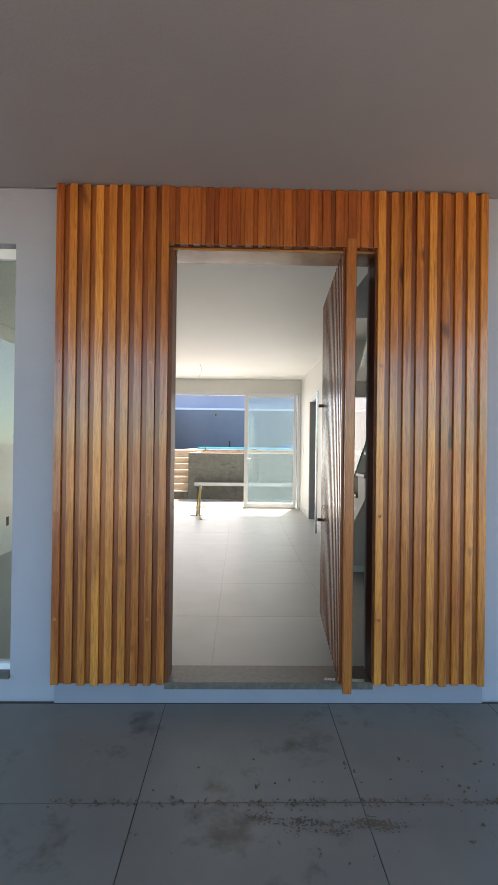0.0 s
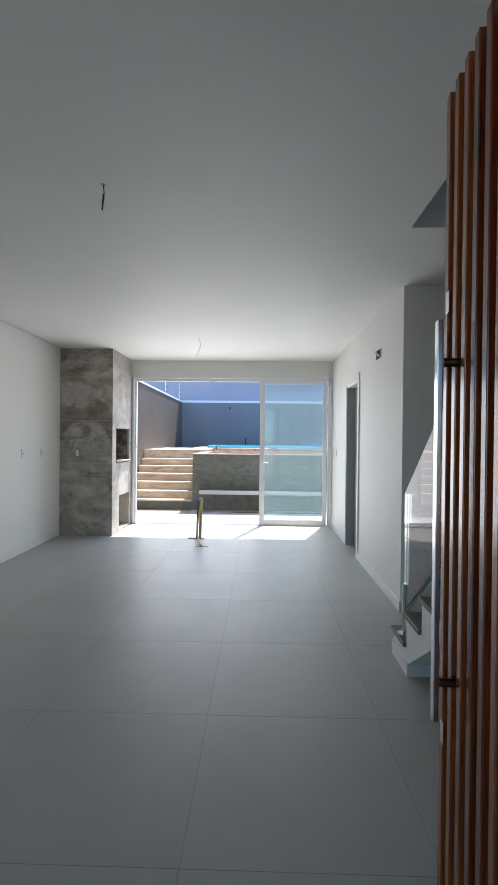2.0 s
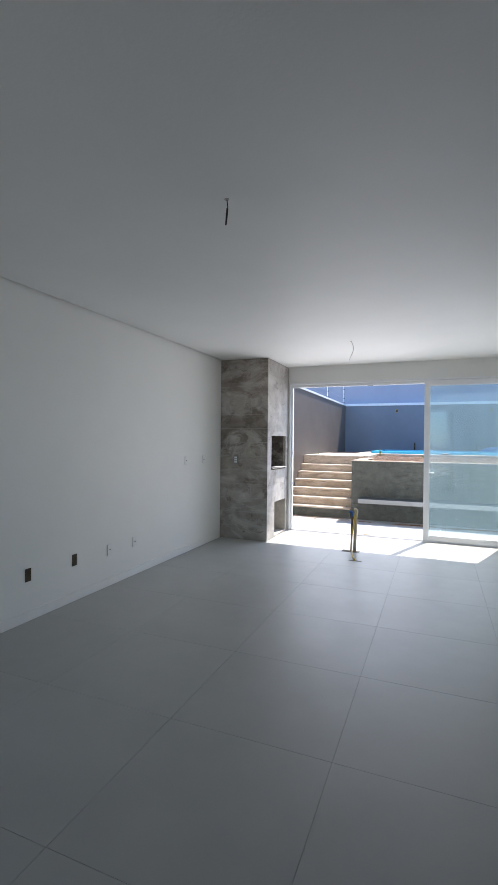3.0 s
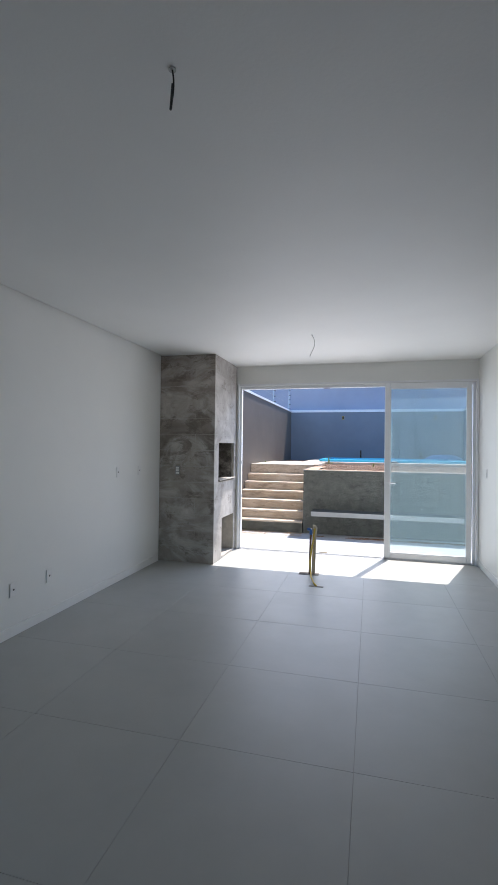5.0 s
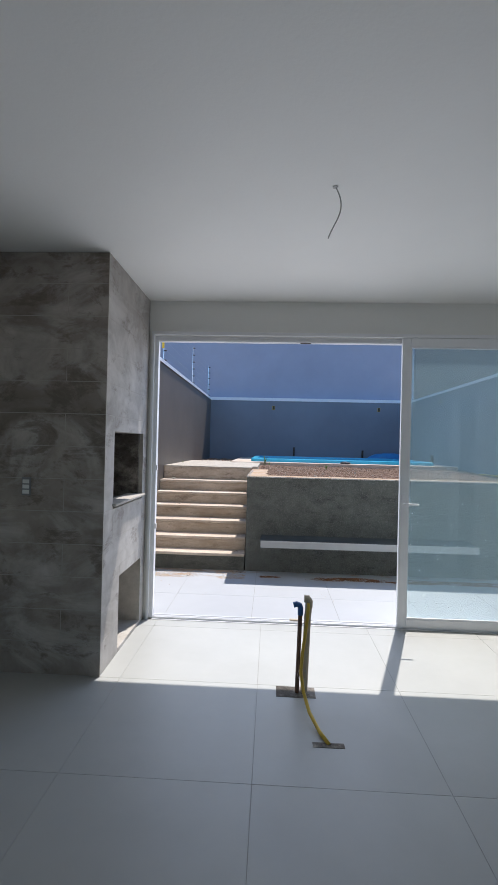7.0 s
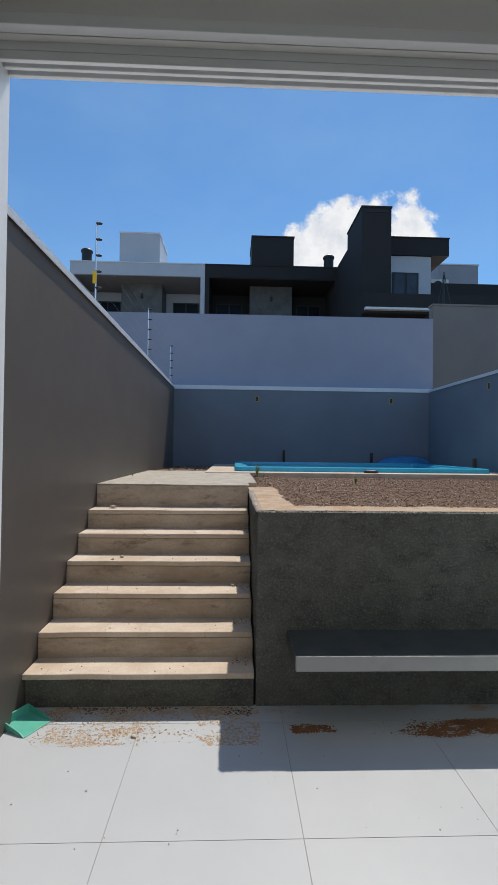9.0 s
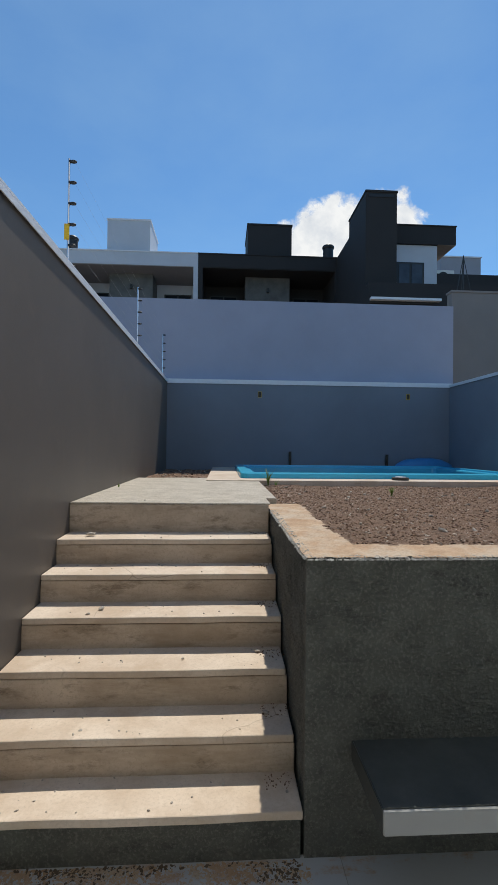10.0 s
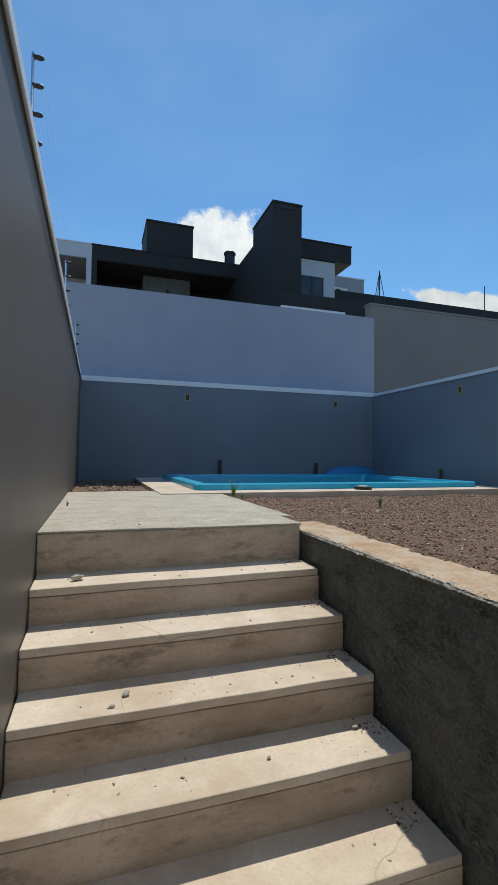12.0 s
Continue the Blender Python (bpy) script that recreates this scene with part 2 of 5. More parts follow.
def pane_glass(name, tint, film=0.0, gloss=1.0):
    """Thin flat glass: clear transmission, mirror reflection by Fresnel, an optional bluish film painting dust and
    reflected haze.
    """
    m, nt, b = material(name)
    nt.nodes.remove(b)
    out = nt.nodes["Material Output"]
    tr = nt.nodes.new("ShaderNodeBsdfTransparent")
    tr.inputs[0].default_value = (*tint, 1)
    gl = nt.nodes.new("ShaderNodeBsdfGlossy")
    gl.inputs["Roughness"].default_value = 0.0
    fr = node(nt, "ShaderNodeFresnel", IOR=1.5)
    ms = nt.nodes.new("ShaderNodeMixShader")
    last = tr.outputs[0]
    if film:
        df = nt.nodes.new("ShaderNodeBsdfDiffuse")
        df.inputs[0].default_value = (0.60, 0.83, 0.95, 1)
        mf = nt.nodes.new("ShaderNodeMixShader")
        f = ramp(nt, noise_at(nt, 0.8, 2, 0.5), [(0.3, (film * 0.9,) * 3), (0.8, (film * 1.1,) * 3)])
        nt.links.new(f, mf.inputs[0])
        nt.links.new(last, mf.inputs[1])
        nt.links.new(df.outputs[0], mf.inputs[2])
        last = mf.outputs[0]
    nt.links.new(fr.outputs[0], ms.inputs[0])
    nt.links.new(last, ms.inputs[1])
    nt.links.new(gl.outputs[0], ms.inputs[2])
    nt.links.new(ms.outputs[0], out.inputs[0])
    return m


M_WALL = paint("white wall paint", (0.80, 0.80, 0.77), 0.02)
M_CEIL = paint("white ceiling paint", (0.82, 0.82, 0.80), 0.02)
M_TRIM = plain("white trim lacquer", (0.80, 0.80, 0.78), 0.4, vary=0.02)
M_FACADE = paint("grey facade render", (0.335, 0.338, 0.385), 0.06, 0.85, 90, 0.35)
M_SOFFIT = paint("grey soffit render", (0.31, 0.302, 0.322), 0.05, 0.9, 70, 0.25)
M_PLINTH = paint("pale plinth paint", (0.235, 0.24, 0.285), 0.07, 0.8)
M_TILE = porcelain("pale grey porcelain", (0.385, 0.39, 0.37), rough=0.40, cloud=0.07)
M_GROUT = plain("grey grout", (0.27, 0.262, 0.235), 0.9)
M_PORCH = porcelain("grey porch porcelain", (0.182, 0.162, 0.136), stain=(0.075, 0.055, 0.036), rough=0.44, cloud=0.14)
M_PATIO = porcelain("white patio porcelain", (0.46, 0.48, 0.505), rough=0.4, dirt=(12.96, 0.22, (0.42, 0.26, 0.15)))
M_SILL = plain("brown grey granite", (0.12, 0.095, 0.075), 0.45, vary=0.25, scale=40)
M_WOOD = varnished("varnished slat wood", (0.20, 0.041, 0.008), (0.51, 0.147, 0.021), (0.73, 0.292, 0.052), 0.26, 0.75)
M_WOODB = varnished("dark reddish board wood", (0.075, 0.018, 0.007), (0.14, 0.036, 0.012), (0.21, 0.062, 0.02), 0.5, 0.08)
# reddish boards between the slats, colour darkened for the shade in the gaps
M_RECESS = varnished("reddish board wood darkened for the gaps", (0.13, 0.026, 0.006), (0.30, 0.070, 0.012), (0.45, 0.135, 0.024), 0.3, 0.4)
M_EDGE = varnished("door edge wood", (0.17, 0.040, 0.009), (0.36, 0.100, 0.018), (0.50, 0.18, 0.034), 0.28, 0.5)
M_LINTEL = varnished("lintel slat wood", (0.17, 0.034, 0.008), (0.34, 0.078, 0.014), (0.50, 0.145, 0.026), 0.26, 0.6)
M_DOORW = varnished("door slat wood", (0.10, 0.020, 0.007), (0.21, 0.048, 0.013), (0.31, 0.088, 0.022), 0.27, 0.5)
M_STEEL = plain("polished steel", (0.72, 0.72, 0.74), 0.16, 1.0, 0.03, relief=0)
M_BRONZE = plain("dark bronze", (0.10, 0.07, 0.05), 0.35, 1.0)
M_ALU = plain("white powder coated aluminium", (0.80, 0.81, 0.83), 0.35, vary=0.02, relief=0)
M_GLASS = pane_glass("sliding door glass", (0.93, 0.97, 0.965), film=0.20)
M_CLEAR = pane_glass("clear glass", (0.88, 0.94, 0.92))
M_GLEDGE = plain("green glass edge", (0.05, 0.30, 0.24), 0.15, vary=0.1, relief=0)
M_BBQ = trowelled("smeared cement tile", (0.235, 0.197, 0.166), (0.42, 0.368, 0.322), (0.66, 0.62, 0.585), (0.135, 0.104, 0.080), (-2.70, 1.27))
M_SKIM = trowelled("grey mortar skim", (0.30, 0.275, 0.25), (0.50, 0.475, 0.445), (0.62, 0.595, 0.565), (0.19, 0.160, 0.132), bare=0.03)
M_JOINT = cement("pale cement joint", (0.36, 0.33, 0.29), (0.56, 0.53, 0.48), 7, 0.9, 0.5, 40)
# dark mottled masonry with pale smears, also for the floor cutouts
M_RAWBRICK = cement("raw brick and mortar inside", (0.03, 0.026, 0.022), (0.17, 0.15, 0.13), 9, 0.95, 0.9, smear=(0.38, 0.35, 0.31))
M_STEP = cement("dusty beige concrete", (0.54, 0.435, 0.34), (0.72, 0.62, 0.515), 3.5, 0.9, 0.3, 70, smear=(0.47, 0.355, 0.255), dist=0.004, speck=(0.46, 0.375, 0.29), pit=0.5, crack=(0.26, 0.20, 0.15))
M_LANDING = cement("rough pale landing concrete", (0.42, 0.375, 0.31), (0.62, 0.565, 0.48), 6, 0.95, 0.9, 85, dist=0.010, speck=(0.26, 0.225, 0.18), pit=0.85, smudge=(0.36, 0.31, 0.25))
M_RISER = cement("raw riser concrete", (0.45, 0.36, 0.275), (0.64, 0.53, 0.42), 4, 0.9, 0.4, 60, smear=(0.33, 0.245, 0.17), dist=0.005, speck=(0.36, 0.285, 0.215), pit=0.5, along=(0.6, 1, 2.6), smudge=(0.17, 0.125, 0.085))
# the pale specks paint light caught on the tops of the lumps
M_RETAIN = cement("rough grey cement render", (0.090, 0.091, 0.078), (0.182, 0.183, 0.157), 9, 0.97, 0.8, 75, dist=0.022, speck=(0.27, 0.262, 0.225), pit=0.65, smear=(0.135, 0.133, 0.112), along=(0.8, 1, 2.4), smudge=(0.052, 0.052, 0.043))
M_BENCHSHADE = cement("bench cement in shade tone", (0.045, 0.049, 0.044), (0.078, 0.082, 0.074), 6, 0.8, 0.2, 60)
M_ORANGE = cement("ochre dusted cement", (0.40, 0.245, 0.14), (0.58, 0.44, 0.31), 7, 0.95, 0.8, 70, smear=(0.54, 0.47, 0.38), dist=0.008, speck=(0.27, 0.19, 0.125), pit=0.6)
M_EARTH = cement("reddish damp earth", (0.17, 0.075, 0.035), (0.30, 0.14, 0.065), 9, 1.0, 0.6)
M_BENCH = paint("pale grey bench paint", (0.36, 0.36, 0.35), 0.08, 0.7, grime=(0.29, 0.27, 0.24))
M_YARDL = paint("taupe wall paint", (0.142, 0.123, 0.106), 0.08, 0.46, 80, 0.12, grime=(0.175, 0.146, 0.120))
M_YARDL.node_tree.nodes["Principled BSDF"].inputs["Specular IOR Level"].default_value = 0.22
M_YARDB = paint("blue grey wall paint", (0.188, 0.222, 0.268), 0.07, 0.8, 70, 0.3)
M_NEIGH = paint("lavender white wall paint", (0.325, 0.355, 0.455), 0.05, 0.8, 40, 0.3)
M_TAUPE = paint("brown grey render", (0.22, 0.21, 0.205), 0.06, 0.85)
M_COPING = plain("white metal coping", (0.74, 0.77, 0.82), 0.45, 0.0, 0.04)
M_SOIL = cement("stony brown soil", (0.085, 0.049, 0.033), (0.30, 0.18, 0.115), 22, 1.0, 1.0, 110, smear=(0.22, 0.125, 0.078), dist=0.02, speck=(0.44, 0.34, 0.26), pit=0.6)
M_GRAVEL, gnt, gb = material("mixed gravel")
gnt.links.new(ramp(gnt, gnt.nodes.new("ShaderNodeNewGeometry").outputs["Random Per Island"], [(0, (0.07, 0.043, 0.030)), (0.40, (0.23, 0.135, 0.088)), (0.82, (0.40, 0.27, 0.185)), (1, (0.62, 0.54, 0.45))]), gb.inputs["Base Color"])
gb.inputs["Roughness"].default_value = 0.95
M_CRUMB = cement("broken pale mortar edge", (0.36, 0.345, 0.315), (0.68, 0.66, 0.62), 12, 0.95, 0.7)
M_STONE = plain("pale pebble", (0.40, 0.36, 0.31), 0.9, vary=0.3)
M_POOL = plain("blue fibreglass", (0.06, 0.49, 0.72), 0.22, vary=0.06, scale=3, relief=0)
M_TARP = plain("blue plastic sheet", (0.04, 0.24, 0.50), 0.4)
M_WHITEH = paint("white house paint", (0.52, 0.56, 0.63), 0.05, 0.8)
M_BLACKH = paint("charcoal house paint", (0.024, 0.023, 0.024), 0.10, 0.8)
M_STONEH = cement("grey stone cladding", (0.07, 0.075, 0.08), (0.16, 0.165, 0.165), 1.5, 0.9, 0.4)
M_DARKGLASS = plain("dark window glass", (0.012, 0.014, 0.018), 0.25, vary=0.02, relief=0)
M_DARKGLASS.node_tree.nodes["Principled BSDF"].inputs["IOR"].default_value = 1.25
M_PANEGREY = plain("dim window glass", (0.05, 0.06, 0.08), 0.2, vary=0.3, scale=2, relief=0)
M_BLACK = plain("black plastic", (0.02, 0.02, 0.022), 0.45)
M_EAVES = plain("lit brown roof underside", (0.30, 0.235, 0.185), 0.7, vary=0.1)
M_KEYGREY = plain("grey switch frame", (0.26, 0.265, 0.27), 0.4, vary=0.02, relief=0)
M_DIRTJ = plain("earth filled joint", (0.07, 0.05, 0.035), 0.95, vary=0.3)
M_EARTHD = plain("dry brown earth crust", (0.12, 0.085, 0.055), 0.95, vary=0.25)
M_HEAD = plain("varnished door head", (0.36, 0.155, 0.052), 0.16, vary=0.18, scale=5, relief=0)
M_YELLOW = plain("yellow plastic", (0.75, 0.48, 0.02), 0.5)
M_HOSE = plain("yellow hose", (0.62, 0.42, 0.05), 0.45)
M_PIPEB = plain("brown pvc pipe", (0.13, 0.075, 0.05), 0.45)
M_PIPEC = plain("beige pvc pipe", (0.50, 0.42, 0.30), 0.5)
M_BLUE = plain("blue fitting", (0.03, 0.12, 0.36), 0.4)
M_PLATE = plain("white switch plastic", (0.78, 0.78, 0.76), 0.35, vary=0.02, relief=0)
M_HOLE = plain("raw brown box recess", (0.06, 0.045, 0.03), 0.9, vary=0.4)
M_GREEN = plain("green plastic", (0.10, 0.44, 0.34), 0.4)
M_LEAF = plain("weed green", (0.17, 0.27, 0.05), 0.6, vary=0.25)
M_DOORG = plain("grey door laminate", (0.30, 0.30, 0.31), 0.55, vary=0.04)
M_TREAD = plain("dark stone tread", (0.13, 0.115, 0.10), 0.4, vary=0.2, scale=30)
M_GROUND = cement("dry earth ground", (0.24, 0.185, 0.13), (0.38, 0.31, 0.23), 0.6, 1.0, 0.6)
M_ROAD = cement("worn pale paving", (0.38, 0.35, 0.30), (0.50, 0.46, 0.40), 1.2, 0.95, 0.3)
M_WIRE = plain("dark wire", (0.03, 0.03, 0.03), 0.5, relief=0)
M_PALEW = plain("pale wire", (0.45, 0.44, 0.42), 0.5, relief=0)


# ---- building helpers ----
def box(bm, x0, x1, y0, y1, z0, z1):
    vs = [bm.verts.new((x, y, z)) for z in (z0, z1) for y in (y0, y1) for x in (x0, x1)]
    for f in ((0, 2, 3, 1), (4, 5, 7, 6), (0, 1, 5, 4), (2, 6, 7, 3), (0, 4, 6, 2), (1, 3, 7, 5)):
        bm.faces.new([vs[i] for i in f])


def prism(bm, outline, axis, a, b):
    """A closed outline in the plane across axis, drawn from a to b along it."""
    def at(p, v):
        return {"x": (v, p[0], p[1]), "y": (p[0], v, p[1]), "z": (p[0], p[1], v)}[axis]
    lo = [bm.verts.new(at(p, a)) for p in outline]
    hi = [bm.verts.new(at(p, b)) for p in outline]
    n = len(outline)
    bm.faces.new(lo)
    bm.faces.new(hi[::-1])
    for i in range(n):
        bm.faces.new((lo[i], hi[i], hi[(i + 1) % n], lo[(i + 1) % n]))


def tube(bm, points, radius, sides=10):
    """A round bar through the points."""
    rings = []
    pts = [Vector(p) for p in points]
    for i, p in enumerate(pts):
        d = (pts[min(i + 1, len(pts) - 1)] - pts[max(i - 1, 0)]).normalized()
        u = d.orthogonal().normalized()
        if rings:
            u = (last_u - d * last_u.dot(d)).normalized()
        last_u = u
        v = d.cross(u)
        rings.append([bm.verts.new(p + radius * (u * math.cos(a) + v * math.sin(a))) for a in (2 * math.pi * k / sides for k in range(sides))])
    for r, s in zip(rings, rings[1:]):
        for k in range(sides):
            bm.faces.new((r[k], r[(k + 1) % sides], s[(k + 1) % sides], s[k]))
    bm.faces.new(rings[0][::-1])
    bm.faces.new(rings[-1])


def mesh_of(name, bm, mat, bevel=0.0, smooth=False):
    bmesh.ops.recalc_face_normals(bm, faces=bm.faces)
    if bevel:
        bmesh.ops.bevel(bm, geom=list(bm.edges), offset=bevel, segments=2, affect="EDGES", profile=0.5, clamp_overlap=True)
    me = bpy.data.meshes.new(name)
    bm.to_mesh(me)
    bm.free()
    me.materials.append(mat)
    if smooth:
        for p in me.polygons:
            p.use_smooth = True
    return me


def part(name, bm, mat, parent=None, label="", bevel=0.0, smooth=False):
    ob = new(name, mesh_of(name, bm, mat, bevel, smooth))
    ob.parent = parent
    return tagged(ob, label)


def boxes(name, rows, mat, parent=None, label="", bevel=0.0):
    bm = bmesh.new()
    for r in rows:
        box(bm, *r)
    return part(name, bm, mat, parent, label, bevel)


def thing(name, label, category, at=(0, 0, 0), group="", kind=""):
    ob = new(name)
    ob.location = at
    ob.empty_display_size = 0.1
    return tagged(ob, label, category, group, kind)


def structure(name, rows, mat, label, category, bevel=0.0):
    return tagged(boxes(name, rows, mat, None, label, bevel), category=category, kind="structure")


def piece(name, me, parent, at, turn=0.0):
    ob = new(name, me)
    ob.parent = parent
    ob.location = at
    if turn:
        ob.rotation_euler = (0, 0, turn)
    return ob


# ---- plan ----
LEFT, RIGHT, H = -3.08, 1.155, 2.81
FRONT, BACK = 3.77, 11.315
YL, YR, YB = -2.85, 2.465, 19.75
PZ, PATIO = -0.02, -0.017
HOUSE_R = 2.60

# ground and road in front
gm = bmesh.new()
box(gm, -300, 300, -300, 300, -0.6, -0.12)
tagged(part("ground", gm, M_GROUND), "dry brown earth lot reaching the horizon", "ground", kind="structure")
structure("road", [(-60, 60, -16, -4.5, -0.119, -0.05)], M_ROAD, "pale worn paved street before the house", "road")

# porch
structure("porch_slab", [(-4.5, 4.0, -2.5, 3.765, -0.115, PZ - 0.003)], M_DIRTJ, "dark earth filled mortar bed under the porch tiles", "slab")
structure("porch_soffit", [(-3.4, 2.75, -0.9, 3.765, 2.775, 3.0)], M_SOFFIT, "smooth grey rendered porch ceiling", "ceiling")
structure("porch_step_edge", [(-4.5, 4.0, -2.62, -2.505, -0.115, PZ)], M_PLINTH, "pale edge strip of the porch floor", "kerb")

# front wall with door and window openings
DX0, DX1, DZ = -0.57, 0.57, 2.463
structure("wall_south", [
    (-3.28, -2.90, FRONT, 3.92, -0.11, 2.775), (-2.90, -1.41, FRONT, 3.92, -0.11, 0.10), (-2.90, -1.41, FRONT, 3.92, 2.47, 2.775),
    (-1.41, DX0, FRONT, 3.92, -0.11, 2.775), (DX0, DX1, FRONT, 3.92, DZ, 2.775), (DX1, HOUSE_R, FRONT, 3.92, -0.11, 2.775),
    (DX0, DX1, FRONT, 3.92, -0.11, 0.05)],
    M_FACADE, "grey rendered front wall around the entrance", "wall")
structure("wall_lining_south", [
    (LEFT, -2.90, 3.923, 3.94, 0, H), (-2.90, -1.41, 3.923, 3.94, 0, 0.10), (-2.90, -1.41, 3.923, 3.94, 2.47, H),
    (-1.41, DX0, 3.923, 3.94, 0, H), (DX0, DX1, 3.923, 3.94, DZ, H), (DX1, HOUSE_R - 0.2, 3.923, 3.94, 0, H)],
    M_WALL, "white painted inner face of the front wall", "wall")
structure("plinth", [(-1.16, 1.175, 3.745, 3.767, PZ, 0.094)], M_PLINTH, "pale painted plinth below the slat cladding", "plinth")
structure("door_sill", [(DX0 - 0.0, DX1 + 0.0, 3.742, 3.935, 0.055, 0.095)], M_SILL, "brown grey stone sill of the entrance", "sill", 0.003)

# room shell
structure("wall_west", [(-3.28, LEFT, 3.925, BACK + 0.2, -0.11, 3.0)], M_WALL, "plain white painted side wall", "wall")
IDY0, IDY1, IDZ = 9.21, 9.96, 2.235
structure("wall_east", [(RIGHT, RIGHT + 0.15, 7.42, IDY0, -0.11, H), (RIGHT, RIGHT + 0.15, IDY1, BACK, -0.11, H), (RIGHT, RIGHT + 0.15, IDY0, IDY1, IDZ, H),
    (RIGHT + 0.15, 2.4, 7.42, 7.57, -0.11, H)], M_WALL, "white painted wall with a passage door, turning behind the stairs", "wall")
structure("wall_outer_east", [(2.4, HOUSE_R, 3.925, BACK + 0.2, -0.11, 6.2)], M_WALL, "white painted outer wall beside the stairs", "wall")
OX0, OX1, OZ = -2.235, 1.12, 2.505
structure("wall_north", [(LEFT, OX0, BACK, BACK + 0.09, -0.11, H), (OX0, OX1, BACK, BACK + 0.09, OZ, H), (OX1, 2.4, BACK, BACK + 0.09, -0.11, H)],
    M_WALL, "white painted wall around the sliding door", "wall")
# unseen gap at x 1.3 to 1.9 added to let sky light into the stairwell
structure("upper_storey_facade", [(-3.28, HOUSE_R, BACK + 0.0, BACK + 0.18, 3.0, 6.2), (-3.28, -3.1, 3.0, BACK, 3.0, 6.2), (-3.28, 1.3, 2.8, 3.0, 3.0, 6.2), (1.9, 2.4, 2.8, 3.0, 3.0, 6.2), (1.3, 1.9, 2.8, 3.0, 3.0, 4.7), (1.3, 1.9, 2.8, 3.0, 5.5, 6.2), (2.4, HOUSE_R, 2.8, 3.92, 3.0, 6.2)],
    M_WALL, "pale painted walls of the upper storey", "wall")
structure("roof", [(-3.28, HOUSE_R, 2.8, BACK + 0.18, 6.2, 6.4)], M_SOFFIT, "flat grey roof over the upper storey", "roof")
VX, VY = 0.86, 6.325
structure("ceiling", [
    (LEFT + 0.025, VX, 3.94, BACK, H, H + 0.06), (VX, 2.4, VY, BACK, H, H + 0.06),
    (LEFT, VX, 3.94, BACK, H + 0.06, 3.0), (VX, 2.4, VY, BACK, H + 0.06, 3.0)],
    M_CEIL, "smooth white ceiling with a stairwell opening", "ceiling")

structure("stairwell_wall", [(VX - 0.12, 2.4, VY, VY + 0.12, 3.0, 6.2), (VX - 0.12, VX, 3.0, VY, 3.0, 6.2)], M_WALL, "white walls round the stairwell upstairs", "wall")

# baseboards
BB = 0.085
structure("baseboard", [(LEFT, LEFT + 0.012, 3.945, 10.255, 0.0, BB), (RIGHT - 0.012, RIGHT, 7.41, IDY0 - 0.075, 0, BB), (RIGHT - 0.012, RIGHT, IDY1 + 0.075, BACK - 0.015, 0, BB),
    (OX1 + 0.05, RIGHT - 0.013, BACK - 0.012, BACK, 0, BB), (RIGHT, 2.39, 7.408, 7.42, 0, BB)], M_TRIM, "low white baseboard along the walls", "baseboard", 0.002)
structure("screed", [(LEFT, 2.4, 3.925, BACK - 0.02, -0.11, -0.0022)], M_GROUT, "grey mortar bed under the floor tiles", "screed")
structure("patio_slab", [(YL, YR, BACK + 0.082, 13.05, -0.115, PATIO - 0.0022)], M_GROUT, "grey mortar bed under the patio tiles", "slab")


# ---- entrance cladding and pivot door ----
def slat_mesh(name, length, wide=0.041, deep=0.045, mat=M_WOOD):
    bm = bmesh.new()
    box(bm, -wide / 2, wide / 2, -deep / 2, deep / 2, 0, length)
    return mesh_of(name, bm, mat, 0.003)


def peg_mesh():
    bm = bmesh.new()
    tube(bm, [(0, 0, 0), (0, -0.002, 0)], 0.009, 12)
    return mesh_of("peg", bm, M_EDGE)


def cladding():
    c = thing("slat_cladding", "varnished orange brown hardwood slats framing the entrance", "cladding", (0, 3.72, 0), kind="structure")
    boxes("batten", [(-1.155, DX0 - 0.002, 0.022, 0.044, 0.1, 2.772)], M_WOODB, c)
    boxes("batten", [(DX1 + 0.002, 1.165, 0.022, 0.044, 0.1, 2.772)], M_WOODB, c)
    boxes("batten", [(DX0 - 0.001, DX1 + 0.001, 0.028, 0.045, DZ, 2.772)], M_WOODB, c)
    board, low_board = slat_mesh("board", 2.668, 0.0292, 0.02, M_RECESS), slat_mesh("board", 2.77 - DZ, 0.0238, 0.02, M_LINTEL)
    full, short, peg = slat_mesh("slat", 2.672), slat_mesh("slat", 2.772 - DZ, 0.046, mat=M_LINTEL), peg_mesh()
    pitch = 0.0700
    n = 0
    for side in (-1, 1):
        x = (-1.146 if side < 0 else DX1 + 0.012)
        end = (DX0 - 0.01 if side < 0 else 1.16)
        k = 0
        while x < end:
            piece("slat", full, c, (x, 0.0015 + 0.002 * math.sin(n * 2.1), 0.098 + 0.004 * math.sin(n * 1.7)))
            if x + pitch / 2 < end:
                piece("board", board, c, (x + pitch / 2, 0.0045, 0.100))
            if k in (0, 7) and not (side > 0 and k == 7):
                for z in (0.45, 1.01, 1.82):
                    piece("peg", peg, c, (x, -0.0235, z))
            x += pitch
            k += 1
            n += 1
    x = DX0 + 0.012
    while x < DX1:
        piece("slat", short, c, (x, 0.011, DZ + 0.001 * (n % 3)))
        if x + pitch < DX1:
            piece("board", low_board, c, (x + pitch / 2, 0.0055, DZ + 0.002))
        if x < -0.05:
            boxes("paint_residue", [(x - 0.020, x + 0.014 - 0.012 * (n % 2), -0.008, 0.010, DZ - 0.0018, DZ - 0.0004)], M_KEYGREY, c, "dried grey paint smear")
        x += pitch
        n += 1
    return c


